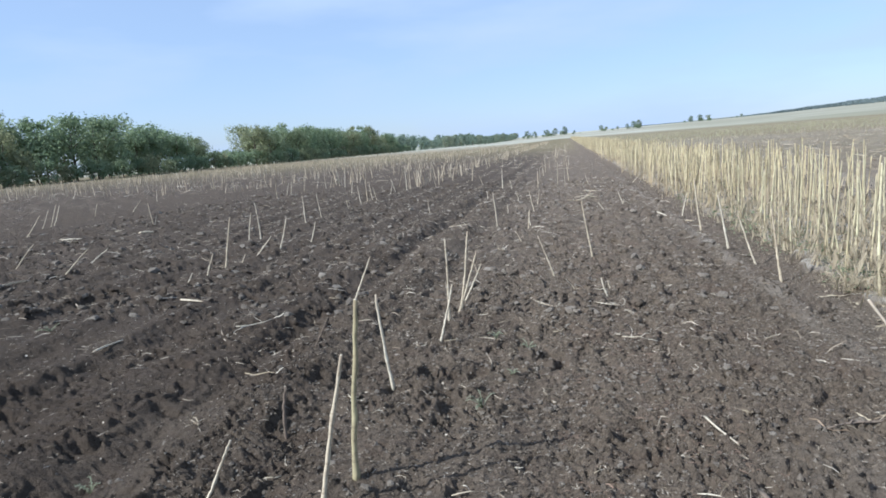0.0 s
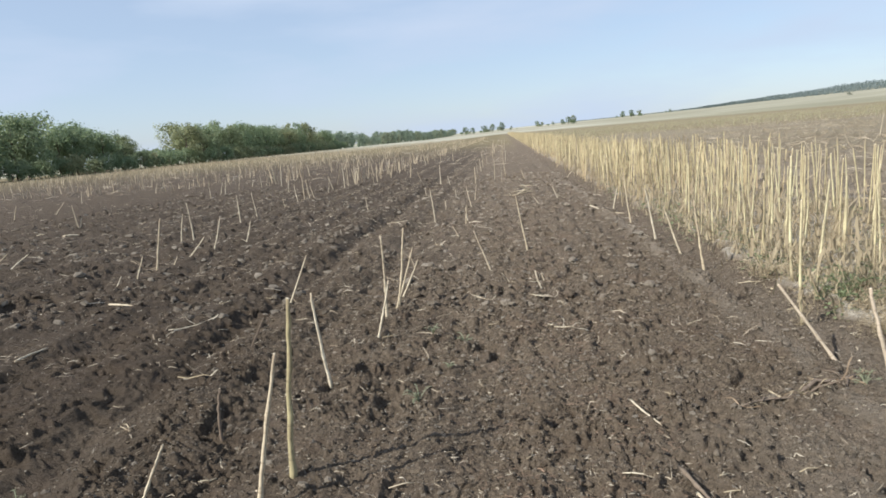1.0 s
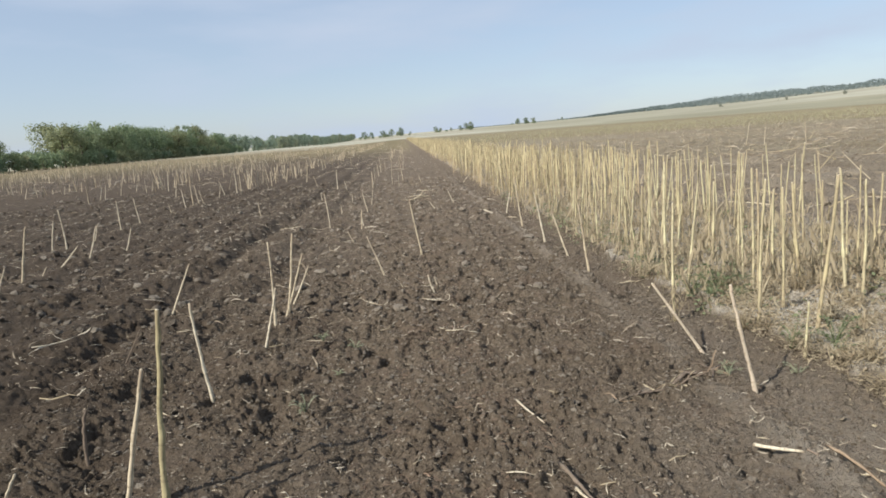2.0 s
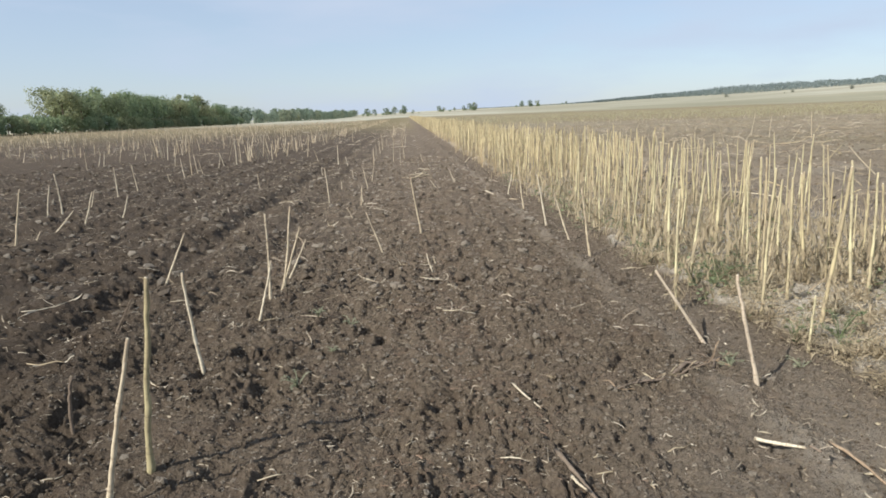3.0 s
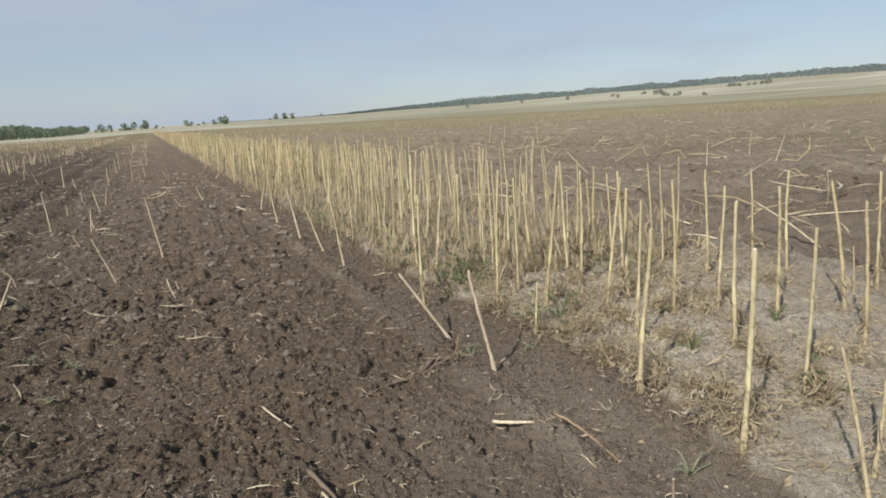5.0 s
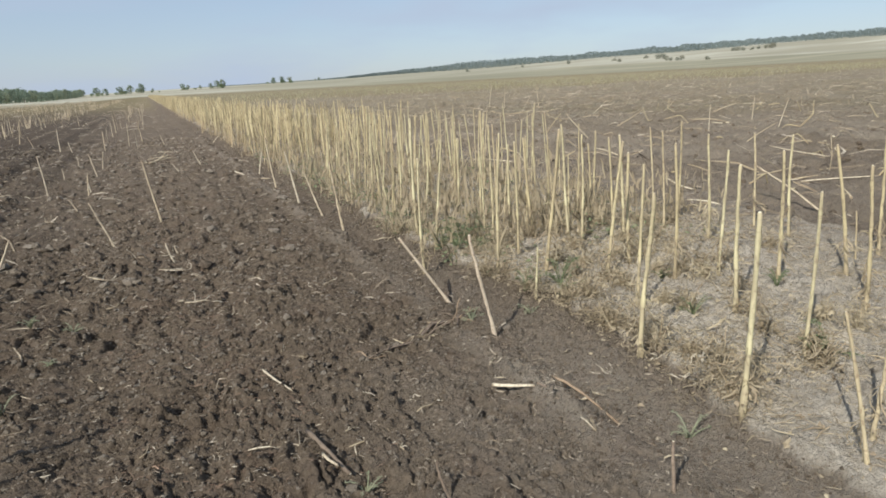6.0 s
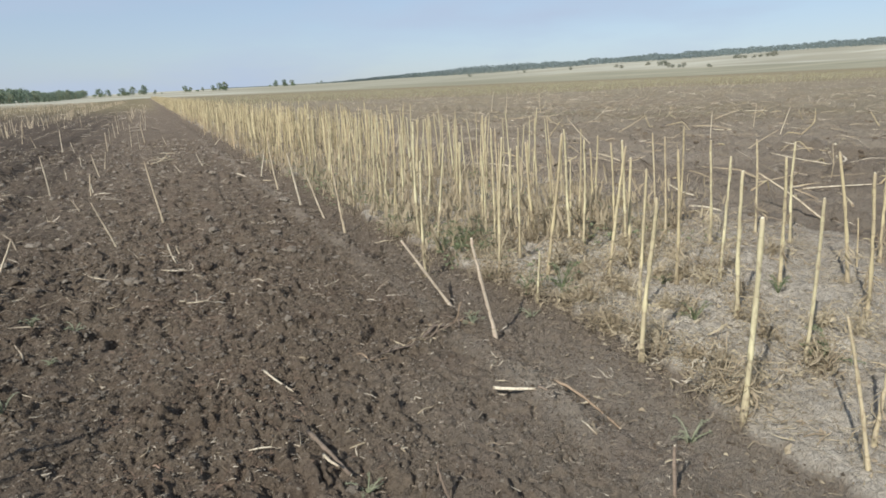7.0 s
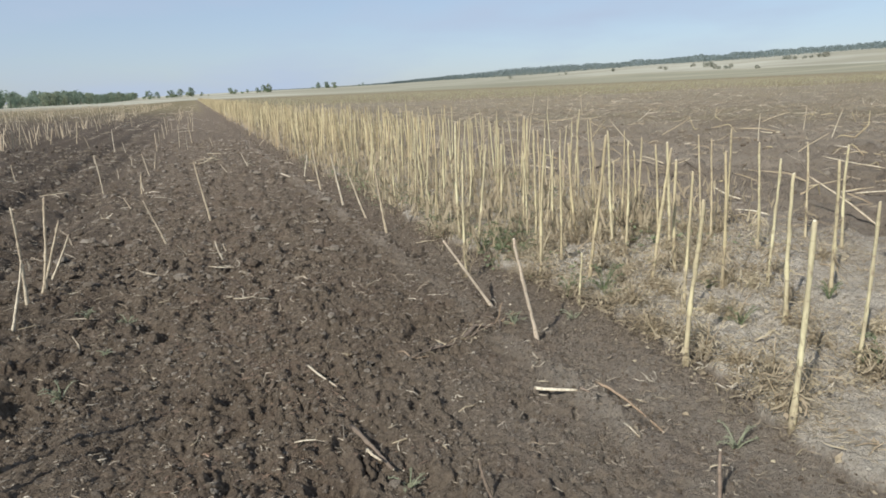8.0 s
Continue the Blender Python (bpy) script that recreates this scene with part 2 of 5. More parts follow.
def lumps(x, y, seed):
    """Rounded lumps of uneven height with narrow cracks between, one or so a unit square."""
    xi, yi = np.floor(x).astype(np.int64), np.floor(y).astype(np.int64)
    best = np.zeros_like(x)
    for a in (-1, 0, 1):
        for b in (-1, 0, 1):
            h = ((xi + a) * 374761393 + (yi + b) * 668265263 + seed * 144269504) & 0xFFFFFFFF
            h = ((h ^ (h >> 13)) * 1274126177) & 0xFFFFFFFF
            h = h ^ (h >> 16)
            dx, dy = xi + a + (h & 1023) / 1023.0 - x, yi + b + ((h >> 10) & 1023) / 1023.0 - y
            tall = 0.35 + 0.65 * ((h >> 20) & 255) / 255.0
            best = np.maximum(best, tall * np.sqrt(np.maximum(1 - (dx * dx + dy * dy) / 0.75, 0)))
    return best


def ease(v, lo, hi):
    s = np.clip((v - lo) / (hi - lo), 0, 1)
    return s * s * (3 - 2 * s)


STRIP_L, STRIP_R = 2.44, 4.85        # edges of the standing strip, along the rows
HUB = (0.7, 0.3)


def strip_share(x, y):
    wob = 0.20 * (cell_noise(x * 1.1, y * 1.9, 5) - 0.5) + 0.16 * (cell_noise(x * 6, y * 6, 6) - 0.5) + 0.1 * (cell_noise(x * 17, y * 17, 7) - 0.5)
    wob = wob - 0.10 * ease(y, 2.2, 2.9)        # the tilled edge draws back a little further on
    return ease(x + wob, STRIP_L - 0.035, STRIP_L + 0.035) * (1 - ease(x + 3 * wob, STRIP_R - 0.55, STRIP_R + 0.35))


def land(x, y):
    """The wide lie of the land: level here, rising gently ahead and to +x, with a far ridge."""
    d = np.hypot(x, y) + 1e-6
    side = x / d
    rise = np.maximum(d - 15, 0) ** 2 / (np.maximum(d - 15, 0) + 12)
    z = rise * (0.006 + 0.012 * side)
    over = np.clip(d - 500, 0, 1150)
    z = z + over ** 2 / (over + 150) * np.maximum(0.008 + 0.0405 * side, 0)
    return z + ease(d, 300, 900) * 6 * (cell_noise(x / 260, y / 260, 31) - 0.5)


def relief(x, y):
    """Tilth: furrows along the rows, clods, and the firmer trodden strip."""
    d = np.hypot(x - HUB[0], y - HUB[1])
    ahead = np.abs(np.arctan2(x - HUB[0], y - HUB[1]) - 0.14) < 1.06       # the finer-meshed part of the sheet
    strip = strip_share(x, y)
    tilled = 1 - strip
    track = -1.2 * np.exp(-(((x - 1.35) / 0.5) ** 2)) * ease(y, 2.6, 4) + 4.5 * np.exp(-(((x - 2.22) / 0.20) ** 2)) * (1 - ease(y, 2.6, 3.6))          # smoother soil beside the strip
    rough = tilled * (0.88 - 0.10 * track - 0.12 * ease(-x, -0.4, 0.6) + 1.0 * ease(x, 4.9, 5.6)) + 0.70 * strip
    rough = rough * np.where(x < 2.6, 0.84 + 0.16 * ease(d, 3.2, 7.5), 1.0)
    sway = 0.10 * (cell_noise(x * 0, y * 0.7, 8) - 0.5)
    z = tilled * 0.020 * np.cos((x + 1.2 + sway) * 2 * np.pi / 0.72 + np.pi) * (0.25 + 1.2 * ease(-x, -0.2, 1.3) + 2.2 * ease(x, 5, 6)) * (1 - ease(d, 25, 60))
    broken = 0.35 + 0.9 * cell_noise(x * 1.5, y * 0.9, 66)
    for line, deep in ((-1.2, 0.042), (-2.15, 0.034), (-0.55, 0.022), (-3.1, 0.034), (0.55, 0.014), (-4.6, 0.034), (-5.9, 0.034)):
        z = z - tilled * deep * broken * np.exp(-(((x - line + sway) / 0.10) ** 2)) * (1 - ease(d, 18, 45))
    z = z + 0.035 * strip - 0.02 * np.exp(-(((x - 2.2) / 0.14) ** 2))
    z = z + (0.012 + 0.016 * cell_noise(x * 3, y * 2.3, 67)) * np.exp(-(((x - 1.97 + 0.6 * sway) / 0.055) ** 2)) * (1 - ease(y, 14, 30))     # low ridge the outer disc threw up
    for size, high, seed in ((0.9, 0.035, 11), (0.34, 0.030, 12)):
        z = z + rough * high * (1 - ease(d, size * 45, size * 140)) * (cell_noise(x / size + 0.7 * seed, y / size - 1.3 * seed, seed) - 0.5)
    drag = y + 0.5 * (cell_noise(x / 0.5, y / 0.8, 58) - 0.5)       # streaks the harrow dragged along the rows
    for wide, long, high, seed in ((0.22, 1.7, 0.030, 61), (0.11, 0.55, 0.024, 62), (0.055, 0.22, 0.016, 63)):
        keep = 1 - ease(d, wide * 50, wide * 150)
        z = z + rough * high * keep * (1 - np.abs(2 * cell_noise((x + 0.05 * cell_noise(x / 0.2, y / 0.2, 59)) / wide, drag / long, seed) - 1) - 0.5)
    wx = x + 0.10 * (cell_noise(x / 0.12, y / 0.12, 55) - 0.5) + 0.04 * (cell_noise(x / 0.05, y / 0.05, 51) - 0.5) + 0.016 * (cell_noise(x / 0.02, y / 0.02, 53) - 0.5)
    wy = y + 0.10 * (cell_noise(x / 0.12, y / 0.12, 56) - 0.5) + 0.04 * (cell_noise(x / 0.05, y / 0.05, 52) - 0.5) + 0.016 * (cell_noise(x / 0.02, y / 0.02, 54) - 0.5)
    loose = ease(cell_noise(x / 0.55 + 0.3 * cell_noise(x / 0.2, y / 0.2, 72), y / 0.8, 71), 0.24, 0.60)      # crumbly patches and smoother ones
    loose = np.maximum(loose, 0.75 * np.exp(-(((x - 1.2) / 0.5) ** 2)))
    for size, high, seed in ((0.21, 0.040, 13), (0.12, 0.042, 14), (0.068, 0.030, 15), (0.040, 0.036, 17), (0.024, 0.030, 16)):
        reach = np.where(ahead, size * 90, size * 26)
        keep = 1 - ease(d, reach, 2.9 * reach)
        patch = 0.25 + 1.5 * cell_noise(x / (4 * size), y / (4 * size), seed + 40)
        if size > 0.1:      # coarser clods away from the trodden corner
            patch = patch * (0.16 + 0.85 * ease(d, 3, 9))
        elif size > 0.05:
            patch = patch * (0.6 + 0.4 * ease(d, 3, 7))
        if size < 0.1:
            patch = patch * (strip + tilled * (0.65 + 0.80 * loose))
        z = z + rough * high * keep * patch * (np.maximum(lumps(wx / size, wy / size, seed), 0.26) - 0.47)
    for size, deep, seed in ((0.13, 0.034, 21), (0.06, 0.020, 22)):        # hollows the tines left between the lumps
        keep = (1 - ease(d, size * 90, size * 220)) * (1 - ease(x, 1.95, 2.3))
        z = z - deep * keep * (0.35 + 0.65 * loose) * ease(lumps(wx / size, wy / (1.3 * size), seed), 0.74, 0.93)
    return z


def ground_z(x, y):
    x, y = np.atleast_1d(np.asarray(x, float)), np.atleast_1d(np.asarray(y, float))
    return land(x, y) + relief(x, y)


def height(x, y):
    return float(ground_z(x, y)[0])


def build_ground():
    front = np.radians(np.linspace(-52, 68, 940))
    back = np.radians(np.linspace(68, 308, 110)[1:-1])
    az = np.concatenate([front, back])
    rings, r = [0.3], 0.3
    while r < 4800:
        r += min(max(0.0062 if r > 1.6 else 0.02, (0.00108 if r < 22 else 0.00135) * r * r), 0.05 * r)
        rings.append(r)
    rings = np.array(rings)
    rr, aa = np.meshgrid(rings, az, indexing="ij")
    x, y = HUB[0] + rr * np.sin(aa), HUB[1] + rr * np.cos(aa)
    x, y = x.ravel(), y.ravel()
    z = ground_z(x, y)
    nr, na = len(rings), len(az)
    i, j = np.meshgrid(np.arange(nr - 1), np.arange(na), indexing="ij")
    jn = (j + 1) % na
    quads = np.stack([i * na + j, i * na + jn, (i + 1) * na + jn, (i + 1) * na + j], -1).reshape(-1, 4)[:, ::-1]
    hub = np.stack([np.full(na, nr * na), (np.arange(na) + 1) % na, np.arange(na)], -1)[:, ::-1]
    verts = np.concatenate([np.stack([x, y, z], -1), [[HUB[0], HUB[1], height(*HUB)]]])
    me = bpy.data.meshes.new("ground")
    me.vertices.add(len(verts))
    me.vertices.foreach_set("co", verts.ravel())
    me.loops.add(quads.size + hub.size)
    me.loops.foreach_set("vertex_index", np.concatenate([quads.ravel(), hub.ravel()]).astype(np.int32))
    me.polygons.add(len(quads) + len(hub))
    starts = np.concatenate([np.arange(len(quads)) * 4, quads.size + np.arange(len(hub)) * 3])
    me.polygons.foreach_set("loop_start", starts.astype(np.int32))
    me.polygons.foreach_set("use_smooth", np.ones(len(starts), bool))
    me.update(calc_edges=True)
    # what grows or was worked where: strip, weedy stubble, far fields
    vx, vy = verts[:, 0], verts[:, 1]
    d = np.hypot(vx, vy)
    edge = 68 - 0.30 * (vx - 8) + 10 * (cell_noise(vx / 9, vy / 9, 41) - 0.5)
    weedy = ease(vx, 5, 7) * ease(vy, edge - 4, edge + 6) + (1 - ease(vx, 5, 7)) * 0.55 * ease(vy, 45, 140) * ease(-vx, -6, 0)
    weedy = np.maximum(weedy, 0.55 * ease(vx, 5, 6.5) * ease(d, 6, 30)) * (0.55 + 0.45 * cell_noise(vx / 3, vy / 3, 44))
    far = ease(d + 60 * (cell_noise(vx / 90, vy / 90, 43) - 0.5), 330 - 190 * ease(-vx, 0, 20), 420 - 190 * ease(-vx, 0, 20))
    weedy = np.maximum(weedy, 0.75 * (1 - ease(vx, 1, 2)) * ease(d, 34, 95))
    worn = 0.7 + 0.4 * cell_noise(vx * 1.3, vy * 0.9, 47) + 0.4 * cell_noise(vx * 14, vy * 14, 50) * cell_noise(vx * 4, vy * 4, 57)
    dusty = 0.30 * np.exp(-(((vx - 1.97) / 0.06) ** 2)) * cell_noise(vx * 9, vy * 5, 68) * (1 - ease(vy, 12, 26))
    dusty = dusty + worn * (0.12 * ease(vx, 0.9, 1.9) * (1 - ease(vy, 2.1, 3.4)) + 0.12 * np.exp(-(((vx - 2.26) / 0.2) ** 2)) * (1 - ease(vy, 3, 7)))
    dusty = dusty + 0.19 * ease(vx, 4.6, 5.4) * (0.5 + cell_noise(vx * 0.8, vy * 0.8, 49))
    colours = np.stack([np.maximum(strip_share(vx, vy) * (1 - 0.34 * ease(vx, 3.5, 4.7)) * (1 - 0.14 * ease(vy, 3, 4.8) - 0.38 * ease(vy, 5, 12)) * (0.82 + 0.18 * cell_noise(vx * 3.5, vy * 3.5, 64)) * (0.9 + 0.1 * cell_noise(vx * 19, vy * 19, 65)), dusty), np.clip(weedy, 0, 1), far, np.ones_like(d)], -1)
    turned = np.degrees(np.arctan2(vx, vy))
    start = 400 + 400 * ease(turned, 8, 26)
    reaped = ease(d + 240 * (cell_noise(vx / 120, vy / 70, 45) - 0.5), start - 25, start + 35) * (0.65 + 0.35 * cell_noise(vx / 60, vy / 25, 46))
    reaped = np.maximum(reaped * (0.45 + 0.55 * ease(turned, 26, 40)), 0.85 * (1 - ease(turned, 4, 14)))
    colours[:, 3] = reaped
    layer = me.color_attributes.new("zone", "FLOAT_COLOR", "POINT")
    layer.data.foreach_set("color", colours.ravel().astype(np.float32))
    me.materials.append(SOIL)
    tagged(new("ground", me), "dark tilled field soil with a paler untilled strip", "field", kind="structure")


build_ground()


# ---- building helpers ----
def part(name, bm, mat, parent=None, label="", smooth=True):
    me = bpy.data.meshes.new(name)
    bm.to_mesh(me)
    bm.free()
    me.materials.append(mat)
    if smooth:
        me.polygons.foreach_set("use_smooth", [True] * len(me.polygons))
    ob = new(name, me)
    ob.parent = parent
    if label:
        ob["label"] = label
    return ob


def tube(bm, points, radii, sides=8, cap=True):
    """A bent round rod through the points."""
    points = [Vector(p) for p in points]
    rings = []
    for k, p in enumerate(points):
        ahead = (points[min(k + 1, len(points) - 1)] - points[max(k - 1, 0)]).normalized()
        u = ahead.cross(Vector((0.31, 0.95, 0.05))).normalized()
        v = ahead.cross(u)
        rings.append([bm.verts.new(p + radii[k] * (math.cos(a) * u + math.sin(a) * v)) for a in (2 * math.pi * s / sides for s in range(sides))])
    for low, high in zip(rings, rings[1:]):
        for s in range(sides):
            bm.faces.new((low[s], low[(s + 1) % sides], high[(s + 1) % sides], high[s]))
    if cap:
        bm.faces.new(rings[-1])
        bm.faces.new(rings[0][::-1])
    return rings


def blade(bm, base, way, length, width, droop, rng, curl=0.6, steps=5):
    """A curled leaf blade with a fold along its midrib."""
    way = Vector(way).normalized()
    side = way.cross(Vector((0, 0, 1)))
    side = side.normalized() if side.length > 0.05 else Vector((1, 0, 0))
    p, rows = Vector(base), []
    for k in range(steps + 1):
        s = k / steps
        w = width * math.sin(math.pi * min(1, 0.12 + 0.88 * s)) ** 0.7 * (0.8 + 0.4 * rng.random())
        lift = way.cross(side) * (-curl * w * (0.6 + 0.6 * rng.random()))
        rows.append([bm.verts.new(p - side * w * 0.5 + lift), bm.verts.new(p), bm.verts.new(p + side * w * 0.5 + lift)])
        way = (way + Vector((rng.uniform(-0.2, 0.2), rng.uniform(-0.2, 0.2), -droop))).normalized()
        p = p + way * length / steps
    for a, b in zip(rows, rows[1:]):
        bm.faces.new((a[0], a[1], b[1], b[0]))
        bm.faces.new((a[1], a[2], b[2], b[1]))


def scrap(bm, at, size, rng):
    """A crumpled scrap of dried leaf."""
    a, at = rng.uniform(0, 6.28), Vector(at)
    u, v = Vector((math.cos(a), math.sin(a), rng.gauss(0, 0.8))), Vector((-math.sin(a), math.cos(a), rng.gauss(0, 0.8)))
    grid = [bm.verts.new(at + size * (u * i * rng.uniform(0.3, 0.7) + v * j * rng.uniform(0.2, 0.5) + Vector((0, 0, rng.uniform(-0.25, 0.25))))) for i in (-1, 0, 1) for j in (-1, 0, 1)]
    for k in (0, 1, 3, 4):
        bm.faces.new((grid[k], grid[k + 1], grid[k + 4], grid[k + 3]))


def shred(bm, base, way, length, width, rng, wild=0.35, fall=0.0, steps=6):
    """A torn, twisting ribbon of dried leaf or bark."""
    way, p = Vector(way).normalized(), Vector(base)
    twist = rng.uniform(0, 6.28)
    last = None
    for k in range(steps + 1):
        across = way.cross(Vector((math.cos(twist), math.sin(twist), 0.3)))
        across = across.normalized() if across.length > 0.05 else Vector((1, 0, 0))
        w = 0.5 * width * rng.uniform(0.45, 1.2) * (0.45 if k == steps else 1)
        now = (bm.verts.new(p - across * w), bm.verts.new(p + across * w))
        if last:
            bm.faces.new((last[0], last[1], now[1], now[0]))
        last, twist = now, twist + rng.gauss(0, 0.45)
        way = (way + Vector((rng.gauss(0, wild), rng.gauss(0, wild), rng.gauss(0, wild) - fall))).normalized()
        p = p + way * length / steps


def root(name):
    return new(name)


def lean_pose(x, y, z, dx, dy, dz, turn, size):
    """Stands a thing built along +z on (x, y, z), pointing along (dx, dy, dz)."""
    tip = Vector((dx, dy, dz)).normalized()
    return Matrix.Translation((x, y, z)) @ Vector((0, 0, 1)).rotation_difference(tip).to_matrix().to_4x4() @ pose(0, 0, 0, 0, 0, turn) @ Matrix.Diagonal((size[0], size[0], size[1], 1))


# ---- stalks ----
def make_stalk(name, seed, mat, thick, leaves, label, ragged=0.004, flare=0.25, crook=0.016, kink=0.0):
    """A cut stalk, 1 m long before scaling: knotted stem, pithy cut and dried leaves at its foot."""
    rng = random.Random(seed)
    thing = root(name)
    bm = bmesh.new()
    pts, rad = [], []
    bend, phase = rng.uniform(0.25 * crook, crook), rng.uniform(0, 6.3)
    for k in range(17):
        s = k / 16
        knot = 1.2 if k % 4 == 2 else 1.0
        pts.append((bend * math.sin(3.2 * s + phase) - bend * math.sin(phase) + rng.uniform(-0.003, 0.003), bend * math.cos(2.6 * s + phase) - bend * math.cos(phase), s - 0.05 * (k == 0)))
        rad.append(thick * (1.12 - 0.36 * s + (flare if k < 2 else 0)) * knot * rng.uniform(0.88, 1.10))
    if kink:        # snapped over part of the way along
        pts = [(x + kink * max(0, z - 0.55), y, z - 0.35 * kink * max(0, z - 0.55)) for x, y, z in pts]
    rings = tube(bm, pts, rad, 8)
    slant = rng.uniform(-0.6, 0.6)
    for v in rings[-1]:
        v.co.z += slant * (v.co.x - pts[-1][0]) + ragged * rng.uniform(-1, 1)
    top = [v.co.copy() for v in rings[-1]]
    stem = part("stem", bm, mat, thing)
    bm = bmesh.new()
    mid = sum(top, Vector()) / len(top)
    low = [bm.verts.new(mid + 0.8 * (c - mid) + Vector((0, 0, -0.004))) for c in top]
    high = [bm.verts.new(mid + 0.72 * (c - mid) + Vector((0, 0, 0.004))) for c in top]
    for s in range(8):
        bm.faces.new((low[s], low[(s + 1) % 8], high[(s + 1) % 8], high[s]))
    bm.faces.new(high)
    part("pith", bm, PITH, stem, "pale pith at the cut")
    for k in range(2 if leaves else 0):     # stubs where leaves broke off
        a, up = rng.uniform(0, 6.28), rng.uniform(0.35, 0.9)
        base = Vector(pts[int(up * 16)])
        out = Vector((math.cos(a), math.sin(a), rng.uniform(-0.3, 0.9))).normalized()
        reach = rng.uniform(0.03, 0.075)
        bm = bmesh.new()
        tube(bm, [base, base + out * reach * 0.6, base + out * reach + Vector((0, 0, -0.012))], [0.0042, 0.0032, 0.0018], 5)
        part("leaf_stub", bm, mat, stem)
    bm = bmesh.new()
    for k in range(leaves):
        a = rng.uniform(0, 6.3)
        foot = rng.uniform(0.04, 0.34) if k else rng.uniform(0.2, 0.5)
        for j in range(9):      # withered strips hanging down along the stem
            b, up = a + rng.uniform(-0.9, 0.9), foot * rng.uniform(0.5, 1.0) + 0.05
            shred(bm, (0.010 * math.cos(b), 0.010 * math.sin(b), up), (0.25 * math.cos(b), 0.25 * math.sin(b), rng.uniform(-1.4, -0.3)), up * rng.uniform(0.4, 0.9), rng.uniform(0.003, 0.010), rng, 0.45, 0.16, 7)
        for j in range(12):     # torn bits heaped at the foot
            b, far = rng.uniform(0, 6.28), abs(rng.gauss(0, 0.05))
            shred(bm, (far * math.cos(b), far * math.sin(b), 0.02 + 0.05 * rng.random()), (rng.gauss(0, 1), rng.gauss(0, 1), rng.gauss(0, 0.4)), rng.uniform(0.025, 0.07), rng.uniform(0.002, 0.006), rng, 0.75, 0.1, 7)
        for j in range(3):
            scrap(bm, (rng.gauss(0, 0.02), rng.gauss(0, 0.02), rng.uniform(0.01, 0.12)), rng.uniform(0.010, 0.026), rng)
    if leaves:
        tagged(part("dried_leaves", bm, DRY_LEAF if seed % 2 else WITHERED, thing, "shrivelled brown leaves"), kind="stuff")
    return tagged(thing, label, "stalk")


def park(thing):
    """Takes a pattern out of the scene once its copies stand."""
    for o in (*thing.children_recursive, thing):
        bpy.data.objects.remove(o)


def stand(pattern, x, y, high, dx, dy, turn, group, thick=1.0, sink=0.02):
    length = math.sqrt(high * high + dx * dx + dy * dy)
    ob = copy_thing(pattern, lean_pose(x, y, height(x, y) - sink, dx, dy, high, turn, (thick * (0.35 + 0.65 * length), length)))
    ob["group"] = group
    return ob


rng = random.Random(7)
GREENISH = [make_stalk("stubble_stalk", 20 + k, STALK, 0.0118, 2 + k % 3, "upright straw-yellow cut stalk with shrivelled leaves at its foot") for k in range(7)]
BARE = [make_stalk("stubble_stalk", 40 + k, STALK, 0.0105, 0, "upright bare straw-yellow cut stalk in the standing strip") for k in range(4)]
DARK = [make_stalk("stubble_stalk", 50 + k, TAN, 0.0095, 1 + k % 2, "thin brown weathered cut stalk in the standing strip") for k in range(3)]
PALE = [make_stalk("stubble_stalk", 60 + k, BLEACHED, 0.0108, 0, "bleached leaning stalk still standing in tilled soil", 0.004) for k in range(5)]
WORN = make_stalk("stubble_stalk", 66, PINKISH, 0.0108, 0, "worn pinkish-tan stalk leaning at the strip edge", 0.004)
PALE_TALL = make_stalk("stubble_stalk", 71, OLIVE, 0.0110, 0, "tall knotty yellow-green stalk standing in tilled soil")

# standing strip: x, y, height and lean (dx, dy), row by row
ROW_NEAR = [
    (2.548, 3.618, 0.81, 0.02, -0.01), (2.812, 3.836, 0.71, -0.02, 0.01), (3.168, 4.231, 0.7, -0.06, 0.04), (2.741, 3.412, 0.8, 0.04, -0.03),
    (2.456, 3.056, 0.27, 0.0, -0.0), (2.78, 2.692, 0.67, -0.0, 0.0), (2.455, 2.286, 0.66, 0.01, -0.01), (2.939, 1.949, 0.64, 0.0, -0.0),
    (2.425, 1.764, 0.67, -0.0, 0.0), (2.5, 4.754, 0.85, -0.01, 0.01), (2.904, 6.268, 0.73, 0.03, -0.01), (3.468, 6.873, 0.79, -0.03, 0.01),
    (2.501, 4.422, 0.74, 0.05, -0.02), (4.584, 8.9, 0.68, -0.0, 0.0), (3.238, 5.622, 0.63, 0.0, -0.0), (4.337, 7.533, 0.71, -0.08, 0.04),
    (2.209, 3.917, 0.71, -0.01, 0.01),
]
ROW_MIDDLE = [
    (3.125, 4.959, 0.61, -0.02, 0.01), (3.088, 5.299, 0.63, 0.01, -0.0), (3.106, 4.451, 0.64, -0.01, 0.01), (3.265, 3.944, 0.78, -0.06, 0.04),
    (3.345, 3.919, 0.72, -0.01, 0.01), (2.988, 3.195, 0.74, 0.06, -0.05), (3.209, 3.272, 0.64, -0.02, 0.01), (3.237, 2.946, 0.73, -0.01, 0.01),
    (3.464, 2.87, 0.67, -0.0, 0.0), (3.1, 2.418, 0.68, -0.01, 0.01), (3.661, 2.665, 0.67, -0.02, 0.03), (2.869, 4.273, 0.78, -0.01, 0.01),
    (4.601, 2.767, 0.7, -0.02, 0.03), (3.6, 2.166, 0.67, -0.01, 0.02), (3.967, 2.517, 0.68, -0.05, 0.07),
]
